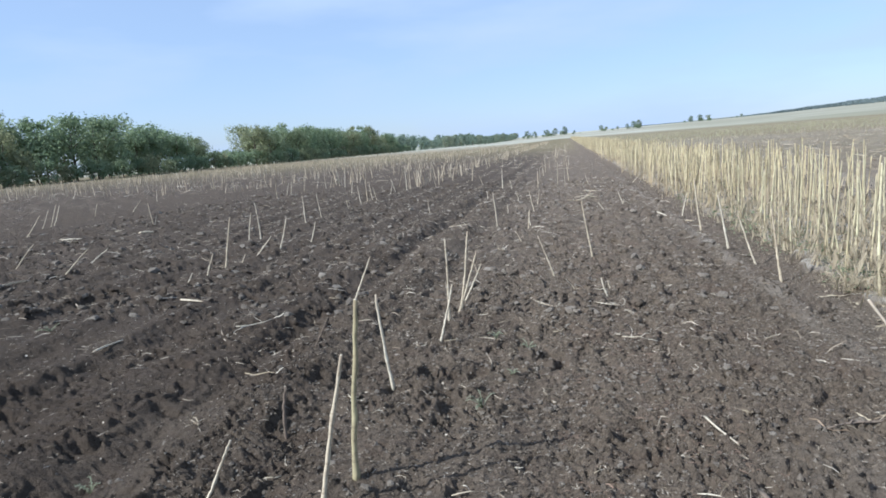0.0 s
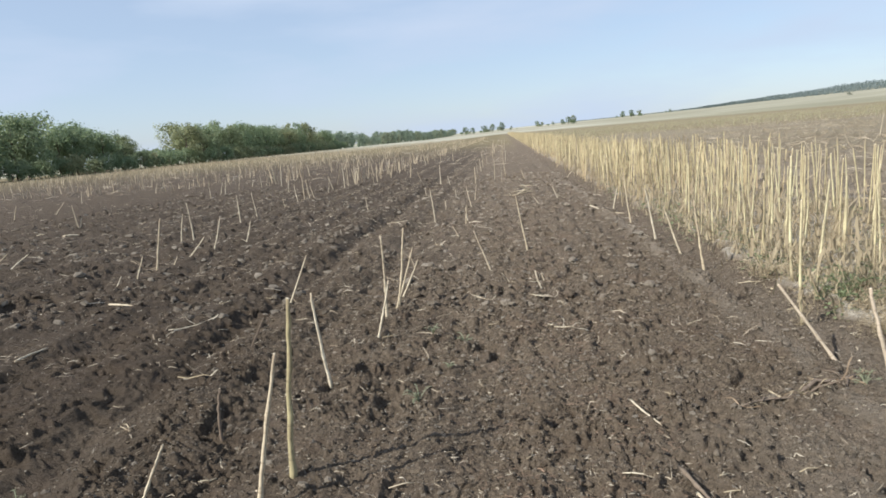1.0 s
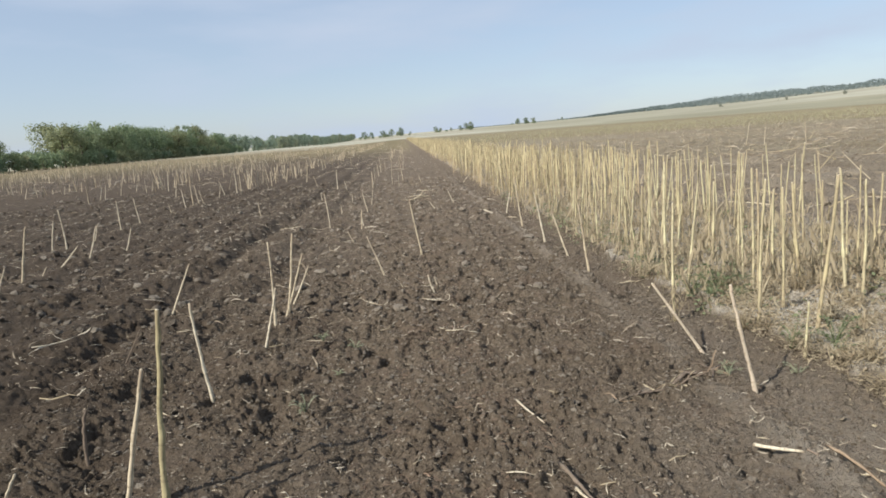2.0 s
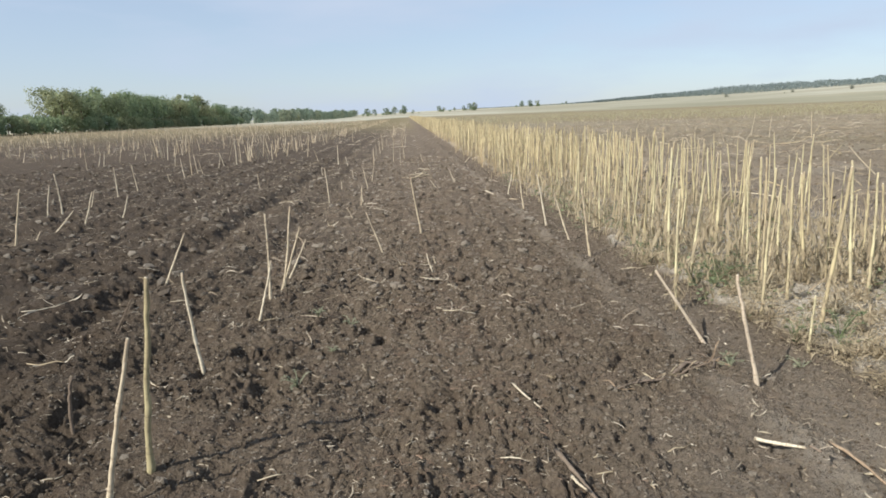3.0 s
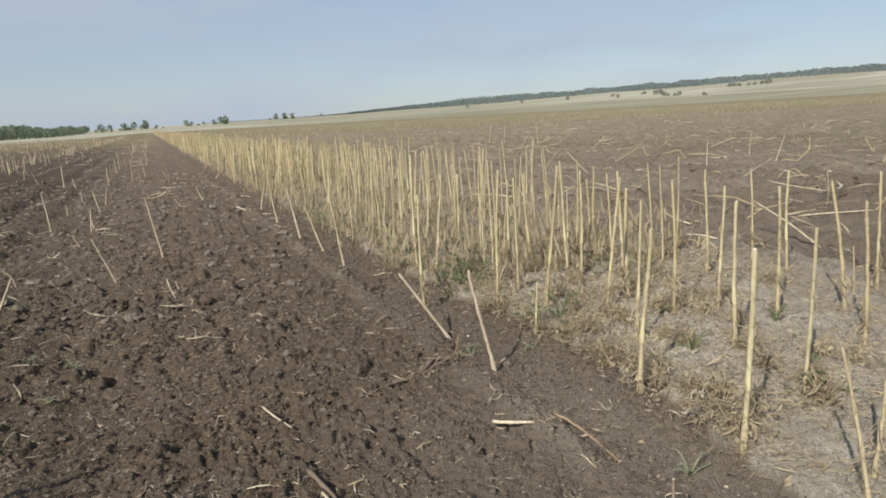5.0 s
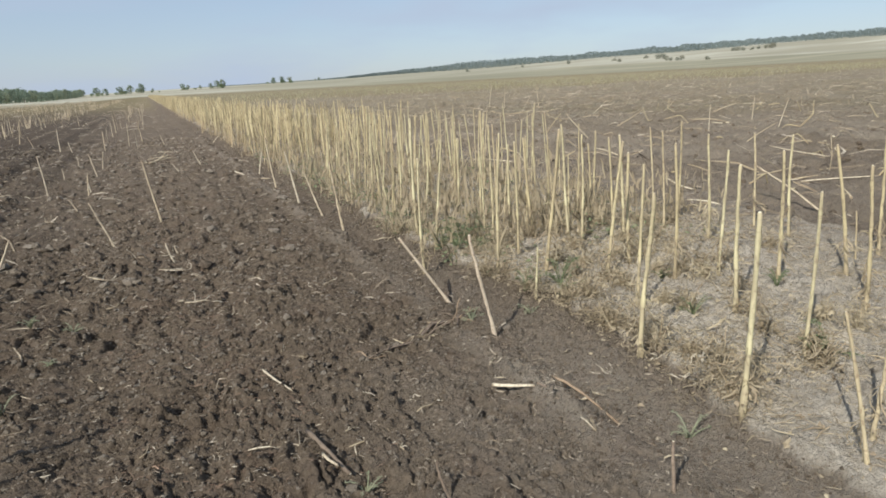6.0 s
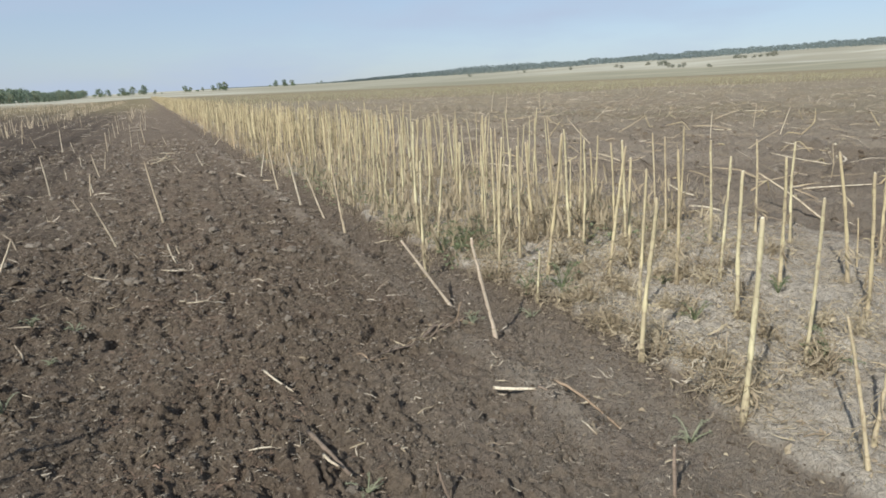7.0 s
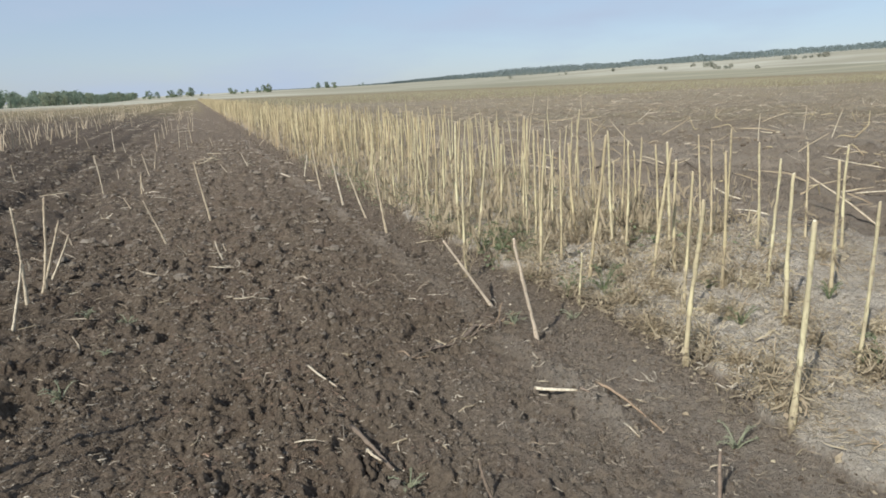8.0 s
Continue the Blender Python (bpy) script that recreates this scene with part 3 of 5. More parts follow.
ROW_FAR = [
    (3.549, 6.371, 0.65, -0.0, 0.0), (3.85, 4.514, 0.59, -0.02, 0.02), (4.082, 4.779, 0.66, -0.01, 0.01), (3.68, 4.023, 0.65, -0.04, 0.04),
    (3.527, 3.715, 0.69, -0.04, 0.03), (4.056, 3.525, 0.69, -0.01, 0.01), (4.529, 3.309, 0.67, -0.01, 0.01),
]
ROW_BROWN = [
    (4.021, 3.898, 0.69, -0.02, 0.02), (4.23, 4.237, 0.69, -0.03, 0.03), (4.59, 3.637, 0.66, -0.04, 0.04), (2.467, 1.384, 0.44, -0.05, 0.08),
    (2.635, 1.485, 0.42, 0.0, -0.01), (4.323, 2.714, 0.29, -0.02, 0.03),
]
IN_STRIP = "stalks of the standing strip"
for k, row in enumerate(ROW_NEAR + ROW_MIDDLE + ROW_FAR):
    stand(GREENISH[k % 7] if k % 7 else BARE[k % 3], *row, rng.uniform(0, 360), IN_STRIP, rng.uniform(0.76, 1.0))
for k, row in enumerate(ROW_BROWN):
    stand(DARK[k % 3], *row, rng.uniform(0, 360), IN_STRIP, rng.uniform(0.8, 1.05))
for k, line in enumerate((2.56, 2.84, 3.3, 3.62, 4.05, 4.5)):
    y = 5.6 + 0.1 * k
    while y < 9.2:
        kind = rng.random()
        pattern = rng.choice(DARK) if kind < 0.12 else rng.choice(BARE) if kind < 0.55 else rng.choice(GREENISH)
        stand(pattern, line + rng.gauss(0, 0.09), y, rng.gauss(0.74, 0.06), rng.gauss(0, 0.035), rng.gauss(0, 0.035), rng.uniform(0, 360), IN_STRIP, rng.uniform(0.62, 0.9))
        y += rng.uniform(0.15, 0.36)
for k in range(16):         # thinner stalks in between
    line, y = rng.choice((2.60, 2.84, 3.25, 3.4, 3.65, 4.05, 4.4)), rng.uniform(4.1, 5.7)
    stand(rng.choice(DARK if k % 4 == 0 else BARE if k % 2 else GREENISH), line + rng.gauss(0, 0.07), y, rng.gauss(0.68, 0.09), rng.gauss(0, 0.04), rng.gauss(0, 0.04), rng.uniform(0, 360), IN_STRIP, rng.uniform(0.6, 0.9))

# leaning stalks along the strip's edge and stray ones in the tilled soil
EDGE = [
    (2.088, 2.793, 0.47, -0.09, 0.05), (2.112, 3.301, 0.38, -0.23, 0.1), (2.154, 5.517, 0.57, -0.1, 0.03), (2.139, 6.148, 0.44, -0.15, 0.03),
    (2.06, 6.774, 0.52, -0.11, 0.02), (2.099, 8.284, 0.62, -0.08, 0.01),
]
STRAY_NEAR = [
    (-0.274, 3.269, 0.5, -0.06, -0.02), (-0.212, 2.134, 0.51, 0.1, 0.04), (-0.194, 4.383, 0.56, -0.01, -0.0), (-0.166, 3.923, 0.35, 0.08, 0.02),
    (-0.148, 4.599, 0.54, 0.08, 0.01), (-0.171, 4.898, 0.29, 0.13, 0.02), (-1.022, 4.887, 0.38, 0.14, 0.05), (-0.667, 2.197, 0.2, 0.1, 0.07),
    (0.462, 5.794, 0.36, -0.12, -0.0), (0.806, 6.662, 0.56, -0.08, 0.0), (-0.164, 4.594, 0.42, 0.15, 0.03), (-0.39, 9.36, 0.5, -0.04, 0.0),
    (-1.87, 11.89, 0.28, -0.03, -0.01),
]
STRAY_LINE = [
    (-1.09, 14.3, 0.19, -0.02, 0.0), (0.05, 9.20, 0.29, 0.01, 0.0), (0.07, 9.35, 0.20, -0.02, 0.0), (0.04, 11.1, 0.36, -0.06, 0.0),
    (0.03, 12.5, 0.29, 0.02, 0.0), (-0.18, 22.0, 0.47, -0.05, 0.0), (-0.19, 24.5, 0.62, -0.04, 0.0), (0.62, 18.6, 0.52, -0.07, 0.0),
    (-1.10, 17.7, 0.54, -0.02, 0.0), (-1.85, 19.4, 0.31, -0.08, 0.0), (-0.38, 13.3, 0.16, 0.0, 0.0), (-0.77, 16.7, 0.27, -0.04, 0.0),
    (-0.42, 11.4, 0.17, 0.0, 0.0), (0.05, 7.85, 0.15, -0.07, 0.0), (0.86, 5.05, 0.17, -0.04, 0.0), (0.89, 5.23, 0.09, -0.02, 0.0),
    (1.49, 11.5, 0.22, -0.10, 0.0),
]
STRAY_END = [(1.14, 10.8, 0.14, -0.09, 0.0), (1.09, 17.2, 0.26, -0.06, 0.0), (2.15, 17.2, 0.30, 0.23, 0.0), (2.12, 9.74, 0.34, 0.06, 0.0), (-0.07, 41.0, 0.6, 0.2, 0.0), (-0.14, 38.9, 0.49, 0.17, 0.0), (-2.02, 34.2, 0.47, -0.03, 0.0), (-2.41, 31.4, 0.34, 0.01, 0.0)]
STRAY_WIDE = [
    (-10.053, 11.967, 0.39, 0.12, 0.11), (-10.255, 12.422, 0.49, 0.13, 0.12), (-10.264, 12.53, 0.45, 0.12, 0.11), (-9.318, 10.777, 0.38, 0.18, 0.17),
    (-6.291, 7.322, 0.29, 0.17, 0.17), (-4.927, 6.565, 0.27, 0.21, 0.18), (-5.105, 7.194, 0.17, 0.16, 0.13), (-7.22, 11.56, 0.44, -0.04, -0.03),
    (-7.208, 11.577, 0.21, 0.05, 0.04), (-12.857, 20.024, 0.41, -0.0, -0.0), (-2.96, 6.16, 0.23, 0.06, 0.04), (-3.021, 5.892, 0.12, 0.05, 0.03),
    (-3.004, 6.618, 0.54, 0.07, 0.04), (-3.786, 8.684, 0.41, 0.05, 0.03), (-3.71, 8.894, 0.53, -0.03, -0.02), (-3.073, 7.433, 0.24, 0.18, 0.09),
    (-2.943, 7.852, 0.36, 0.11, 0.05), (-2.783, 8.45, 0.29, 0.08, 0.03), (-3.798, 10.754, 0.48, -0.03, -0.01), (-4.089, 12.243, 0.47, -0.03, -0.01),
    (-7.753, 18.26, 0.49, 0.0, 0.0), (-10.772, 14.423, 0.36, 0.07, 0.06), (-2.961, 6.874, 0.1, 0.05, 0.03), (-3.693, 9.626, 0.23, 0.06, 0.03),
    (-10.712, 15.781, 0.32, 0.17, 0.13),
]
STRAY_BAND = [
    (-4.03, 14.6, 0.42, -0.06, -0.02), (-3.97, 14.9, 0.59, -0.04, -0.01), (-3.96, 15.3, 0.47, -0.07, -0.02), (-3.94, 15.6, 0.35, -0.08, -0.02),
    (-4.11, 17.4, 0.40, 0.06, 0.02), (-4.24, 18.5, 0.41, -0.13, -0.03), (-3.84, 18.2, 0.71, -0.01, 0.0), (-4.02, 19.4, 0.72, -0.03, -0.01),
    (-6.75, 21.4, 0.66, 0.02, 0.01), (-7.69, 22.1, 0.45, 0.0, 0.0), (-7.75, 22.7, 0.42, 0.09, 0.03), (-5.66, 18.8, 0.38, 0.06, 0.02),
    (-7.57, 18.5, 0.41, 0.10, 0.04), (-7.62, 18.9, 0.47, 0.07, 0.03), (-8.09, 21.1, 0.41, 0.07, 0.03), (-3.99, 13.6, 0.22, -0.04, -0.01),
    (-8.19, 22.5, 0.30, 0.06, 0.02), (-2.59, 22.4, 0.66, 0.09, 0.01),
]
for k, row in enumerate(EDGE):
    stand(WORN if k < 2 else PALE[k % 5], *row, 70 * k, "stalks leaning at the strip's edge", 1.08)
for k, row in enumerate(STRAY_NEAR + STRAY_LINE + STRAY_END + STRAY_WIDE + STRAY_BAND):
    stand(PALE[k % 5], *row, 50 * k, "stray stalks in the tilled soil", 1.0 if k < 12 else 1.2)
stand(PALE_TALL, -0.156, 2.313, 0.65, 0.04, 0.01, 20, "stray stalks in the tilled soil", 1.15)


# ---- far stubble ----
def prisms(name, rows, mat, label, category):
    """Many thin three-sided stems in one mesh: rows of x, y, z, height, dx, dy, radius."""
    a = np.array(rows)
    n = len(a)
    foot, tip = a[:, :3] - [0, 0, 0.03], np.stack([a[:, 0] + a[:, 4], a[:, 1] + a[:, 5], a[:, 2] + a[:, 3]], -1)
    turn = np.random.RandomState(3).uniform(0, 6.3, n)
    verts = []
    for s in range(3):
        off = np.stack([np.cos(turn + s * 2.094), np.sin(turn + s * 2.094), 0 * turn], -1) * a[:, 6:7]
        verts += [foot + off, tip + 0.8 * off]
    verts = np.stack(verts, 1).reshape(-1, 3)
    base = np.arange(n)[:, None] * 6
    quads = np.concatenate([base + q for q in ([0, 2, 3, 1], [2, 4, 5, 3], [4, 0, 1, 5])])
    me = bpy.data.meshes.new(name)
    me.from_pydata(verts.tolist(), [], quads.tolist() + (base + [1, 3, 5]).tolist())
    me.materials.append(mat)
    return tagged(new(name, me), label, category, kind="stuff")


def far_rows(lines, y0, y1, gap, high, seed, thick=0.012, lean=0.05, spread=0.12):
    r, rows = random.Random(seed), []
    for line in lines:
        y = y0 + r.random()
        while y < y1:
            rows.append([line + r.gauss(0, spread), y, 0, max(0.15, r.gauss(high, 0.09)), r.gauss(0, lean), r.gauss(0, lean), thick * r.uniform(0.6, 1.1)])
            y += r.uniform(0.3, 1.7) * gap * (1 + y / 150)
    a = np.array(rows)
    a[:, 2] = ground_z(a[:, 0], a[:, 1])
    return a.tolist()


prisms("standing_stubble", far_rows((2.56, 2.84, 3.3, 3.62, 4.05, 4.5), 9.2, 340, 0.14, 0.72, 5, 0.0105), STALK_FAR, "dense far rows of straw-yellow cut stalks", "stubble")
left = far_rows((-0.2, 0.4), 16, 70, 2.4, 0.5, 6) + far_rows((-4.0, -3.7), 19, 160, 0.42, 0.44, 7, 0.017, 0.09, 0.3) + far_rows((-7.6, -7.9), 22, 140, 0.42, 0.42, 8, 0.017, 0.09, 0.3)
for k in range(13):
    left += far_rows((-11.3 - 3.7 * k, -11.8 - 3.7 * k), 22 + 1.5 * k, 190, 0.55, 0.38, 20 + k, 0.018)
left = [row for row in left if float(cell_noise(np.array([row[0] / 2.2]), np.array([row[1] / 4.5]), 48)[0]) > 0.34]
prisms("sparse_stubble", left, BLEACHED_FAR, "sparse bleached stubble rows in tilled soil", "stubble")
weedy = []
r = random.Random(12)
while len(weedy) < 11000:
    x, y = r.uniform(7, 140), 14 + 190 * r.random() ** 1.25
    share = 0.04 + 0.96 * float(ease(y + 0.3 * (x - 8) + r.gauss(0, 9), 42, 105))
    if r.random() < share:
        weedy.append([x, y, 0, r.uniform(0.10, 0.36), r.gauss(0, 0.16), r.gauss(0, 0.16), 0.010])
band = []
while len(band) < 4800:
    x = r.uniform(6, 150)
    y = 66 - 0.3 * (x - 8) + 110 * r.random() ** 1.1 + r.gauss(0, 9)
    band.append([x, y, 0, r.uniform(0.2, 0.5), r.gauss(0, 0.1), r.gauss(0, 0.1), 0.012])
n = np.array(band)
n[:, 2] = ground_z(n[:, 0], n[:, 1])
prisms("uncut_stubble", n.tolist(), BAND, "band of taller greenish-yellow stubble across the field", "stubble")
w = np.array(weedy)
w[:, 2] = ground_z(w[:, 0], w[:, 1])
near_side = w[:, 1] + 0.3 * w[:, 0] < 78
prisms("weedy_stubble", w[near_side].tolist(), BLEACHED_FAR, "tan uncut stubble beyond the tilled ground", "stubble")
prisms("green_stubble", w[~near_side].tolist(), BAND, "yellow-green stubble across the far field", "stubble")

# ---- fallen stalks on the worked ground beyond the strip ----
FALLEN = [make_stalk("fallen_stalk", 80 + k, (DULL, STALK_FAR, BLEACHED, BLEACHED_FAR)[k], 0.0115, 1 if k == 1 else 0, "pale broken stalk fallen on tilled soil", 0.006, 0.0, 0.05, (0.0, 0.9, 0.0, -0.6)[k]) for k in range(4)]
r = random.Random(31)
for k in range(170):
    x = 5.0 + 15 * r.random() ** 1.3
    y = r.uniform(1.2, 26) if x > 7 else r.uniform(2.2, 22)
    a, up = r.uniform(0, 6.28), (r.uniform(0.0, 0.2) if r.random() < 0.8 else r.uniform(0.3, 1.6))
    length = r.uniform(0.18, 0.75)
    m = lean_pose(x, y, height(x, y) + (0.03 if up < 0.2 else -0.02), math.cos(a), math.sin(a), up, r.uniform(0, 360), (0.45 + 0.3 * r.random(), length))
    copy_thing(FALLEN[k % 4], m)["group"] = "fallen stalks beyond the strip"


# the ones that stand out: x, y, height and reach (dx, dy)
FALLEN_NEAR = [
    (8.81, 7.60, 0.31, 0.30, -0.34), (12.16, 9.30, 0.07, -0.24, 0.30), (5.50, 3.82, 0.35, -0.28, 0.39), (6.35, 5.80, 0.07, -0.16, 0.16),
    (6.12, 6.21, 0.05, 0.16, -0.15), (5.35, 5.00, 0.10, -0.17, 0.17), (7.28, 7.05, 0.02, -0.24, 0.24), (8.09, 8.27, 0.15, 0.10, -0.09),
    (5.01, 4.35, 0.04, -0.17, 0.18), (10.14, 12.21, 0.39, 0.45, -0.36), (9.15, 8.45, 0.01, 0.15, -0.15), (12.21, 11.02, 0.01, -0.26, 0.27),
    (8.51, 6.55, 0.02, 0.15, -0.19), (12.50, 9.57, 0.46, 0.25, -0.32), (6.25, 7.05, 0.06, 0.16, -0.13), (6.63, 8.57, 0.17, -0.17, 0.12),
    (18.79, 15.72, 0.11, 0.38, -0.45), (15.13, 14.33, 0.25, 0.46, -0.47),
]
for k, (x, y, high, dx, dy) in enumerate(FALLEN_NEAR):
    long = math.sqrt(high * high + dx * dx + dy * dy)
    copy_thing(FALLEN[k % 3], lean_pose(x, y, height(x, y) + 0.02, dx, dy, high, 60 * k, (0.62 if x < 9 else 0.85, long)))["group"] = "fallen stalks beyond the strip"
for x, y, high, dx, dy in ((12.47, 10.04, 0.65, 0.11, -0.14), (13.91, 11.95, 0.64, 0.03, -0.03), (11.0, 10.4, 0.59, 0.01, -0.01), (14.4, 26.2, 0.9, 0.11, -0.06), (14.9, 23.0, 0.95, -0.05, 0.03), (14.2, 24.5, 0.8, 0.05, 0.0)):
    stand(PALE[0], x, y, high, dx, dy, 30, "stray stalks beyond the strip", 0.9)


def lay(pattern, x0, y0, x1, y1, thick=1.0, z0=0.012, z1=0.012):
    """Lays a stalk on the soil between two places."""
    lie = sum(sorted(height(x0 + (x1 - x0) * s, y0 + (y1 - y0) * s) for s in (0, 0.25, 0.5, 0.75, 1))[2:4]) / 2
    a, b = Vector((x0, y0, lie + z0)), Vector((x1, y1, lie + z1))
    d = b - a
    ob = copy_thing(pattern, lean_pose(*a, *d, 40, (0.62 * thick, d.length)))
    ob["group"] = "stalk pieces lying on tilled soil"
    return ob


TWIG = make_stalk("fallen_stalk", 91, DARK_WOOD, 0.010, 0, "brown broken stalk lying on tilled soil", 0.006, 0.0)
BRANCHLET = make_stalk("fallen_stalk", 94, BROWN, 0.010, 0, "thin reddish-brown twig lying on tilled soil", 0.006, 0.0, 0.05)
STUB = make_stalk("stubble_stalk", 93, DARK_WOOD, 0.010, 0, "short dark stub of a stalk in tilled soil", 0.02, 0.0)
CHIP = make_stalk("fallen_stalk", 92, BLEACHED, 0.013, 0, "short bleached piece of stalk lying on tilled soil", 0.01, 0.0)
SPLIT = make_stalk("fallen_stalk", 95, BLEACHED, 0.012, 0, "short split white piece of stalk lying on tilled soil", 0.03, 0.0, 0.01)
lay(CHIP, 1.099, 2.878, 1.163, 2.633, 0.45)
lay(SPLIT, 1.826, 2.325, 1.945, 2.234, 0.8, 0.016, 0.016)
lay(TWIG, 1.947, 2.227, 1.967, 2.189, 0.7)
lay(BRANCHLET, 2.049, 2.262, 2.08, 1.935, 0.75, 0.03, 0.03)
lay(TWIG, 1.15, 2.314, 1.210, 2.035, 1.05, 0.026, 0.026)
lay(CHIP, 1.158, 2.15, 1.180, 2.06, 0.5, 0.022, 0.022)
stand(STUB, 1.421, 1.80, 0.12, -0.03, 0.02, 0, "stray stalks in the tilled soil", 1.0)
lay(CHIP, -5.004, 5.785, -4.976, 6.095, 1.0)
lay(CHIP, -7.87, 9.97, -7.55, 10.02, 1.8)
lay(CHIP, -6.62, 10.28, -6.42, 10.40, 1.8)
lay(CHIP, -7.66, 11.0, -7.5, 11.08, 1.8)
lay(CHIP, -2.594, 5.133, -2.33, 5.01, 0.9)
lay(CHIP, -2.286, 3.71, -2.284, 3.973, 0.7)
lay(PALE[2], 1.85, 10.1, 1.99, 9.3, 1.2)
lay(PALE[1], 1.99, 9.28, 2.14, 9.0, 1.1)
for k in range(5):
    lay(PALE[k], 0.75 + 0.08 * k, 12.6 + 0.3 * k, 1.15 - 0.06 * k, 12.9 + 0.1 * k, 1.4, 0.02, 0.06 + 0.05 * (k % 3))
stand(STUB, -0.584, 2.699, 0.23, 0.01, 0.0, 10, "stray stalks in the tilled soil", 1.4)
stand(TWIG, -0.906, 3.817, 0.18, 0.09, 0.04, 60, "stray stalks in the tilled soil", 0.8)
stand(STUB, 1.953, 1.557, 0.15, 0.01, 0.0, 30, "stray stalks in the tilled soil", 1.2)
for pattern in (*GREENISH, *BARE, *DARK, *PALE, WORN, PALE_TALL, *FALLEN, TWIG, BRANCHLET, STUB, CHIP, SPLIT):
    park(pattern)


def dry_branch(x0, y0, x1, y1, thick, seed):
    """A crooked dry branch with side twigs, lying on the soil."""
    r = random.Random(seed)
    thing = root("dry_branch")
    base = Vector((x0, y0, height(x0, y0)))

    def line(a, b, n, wild):
        pts = []
        for k in range(n):
            s = k / (n - 1)
            x, y = a[0] + (b[0] - a[0]) * s + r.uniform(-wild, wild), a[1] + (b[1] - a[1]) * s + r.uniform(-wild, wild)
            pts.append(Vector((x, y, height(x, y) + thick + r.uniform(0.0, 0.014))) - base)
        return pts

    bm = bmesh.new()
    main = line((x0, y0), (x1, y1), 9, 0.013)
    tube(bm, main, [thick * (1.35 - 0.12 * k) * r.uniform(0.75, 1.25) for k in range(9)], 7)
    part("main_branch", bm, DARK_WOOD, thing)
    for k in (1, 4, 6):
        bm = bmesh.new()
        tip = main[k] + Vector((r.uniform(-0.10, 0.06), r.uniform(-0.06, 0.06), r.uniform(0.0, 0.03)))
        tube(bm, [main[k], (main[k] + tip) / 2 + Vector((0, 0.01, 0.01)), tip], [thick * 0.6, thick * 0.45, thick * 0.25], 5)
        part("side_twig", bm, DARK_WOOD, thing)
    for k in (0, 2, 3, 5, 7, 8):        # bark peeling off in strips
        bm = bmesh.new()
        for j in range(3):
            shred(bm, main[k], (r.gauss(0, 1), r.gauss(0, 0.6), r.uniform(-0.1, 0.4)), r.uniform(0.05, 0.12), r.uniform(0.003, 0.007), r, 0.3, 0.08, 5)
        tagged(part("bark_strips", bm, DULL if k % 2 else BROWN, thing, "loose peeling bark"), kind="stuff")
    thing.location = base
    tagged(thing, "crooked dry brown branch lying on tilled soil", "branch")


dry_branch(2.083, 3.096, 1.50, 2.80, 0.0075, 5)
dry_branch(2.02, 3.01, 1.72, 2.90, 0.005, 8)


# ---- weeds ----
def make_weed(x, y, size, seed, mat, label):
    """A low weed: arching stems from one root, set with many narrow leaves."""
    r = random.Random(seed)
    thing = root("weed")
    for k in range(8):
        a, reach, up = r.uniform(0, 6.28), size * r.uniform(0.35, 0.95), size * r.uniform(0.15, 0.75)
        pts = [Vector((reach * s * math.cos(a + 0.3 * s), reach * s * math.sin(a + 0.3 * s), up * math.sin(1.9 * s) - 0.01 * (s == 0))) for s in (0, 0.25, 0.5, 0.75, 1)]
        bm = bmesh.new()
        tube(bm, pts, [0.0026, 0.0022, 0.0018, 0.0014, 0.0008], 5)
        stem = part("stem", bm, mat, thing)
        bm = bmesh.new()
        for j in range(30):
            s = r.uniform(0.1, 1.0) * 4
            i = min(3, int(s))
            p, b = pts[i].lerp(pts[i + 1], s - i), r.uniform(0, 6.28)
            blade(bm, p, (math.cos(b), math.sin(b), r.uniform(-0.2, 1.0)), size * r.uniform(0.06, 0.17), size * r.uniform(0.015, 0.045), 0.15, r, 0.4, 2)
        part("leaves", bm, mat, stem)
    thing.location = (x, y, height(x, y))
    tagged(thing, label, "weed", "weeds in the field")


for k, (x, y, size) in enumerate([(2.57, 4.21, 0.25), (2.68, 4.34, 0.24), (2.50, 4.36, 0.18), (2.62, 4.06, 0.17), (2.9, 4.6, 0.18), (2.49, 3.22, 0.15), (2.643, 3.128, 0.18), (2.60, 3.05, 0.12), (3.56, 2.59, 0.11), (2.93, 2.50, 0.10), (3.01, 1.90, 0.15), (3.2, 3.0, 0.08), (2.62, 5.3, 0.2), (3.1, 4.9, 0.17), (3.5, 5.4, 0.18), (2.75, 6.1, 0.2), (3.9, 4.8, 0.15)]):
    make_weed(x, y, size, 300 + k, WEED, "low green weed growing between the standing stalks")
for k, (x, y, size) in enumerate([(2.24, 1.80, 0.09), (2.12, 3.10, 0.09), (2.07, 3.0, 0.07), (2.36, 2.95, 0.07), (-1.2, 2.3, 0.08), (-3.03, 4.2, 0.09), (0.20, 2.98, 0.08), (1.24, 2.0, 0.065), (0.35, 3.86, 0.07), (0.16, 3.95, 0.07), (0.30, 3.40, 0.05)]):
    make_weed(x, y, size, 330 + k, GREY_WEED, "sparse grey-green weed in bare tilled soil")


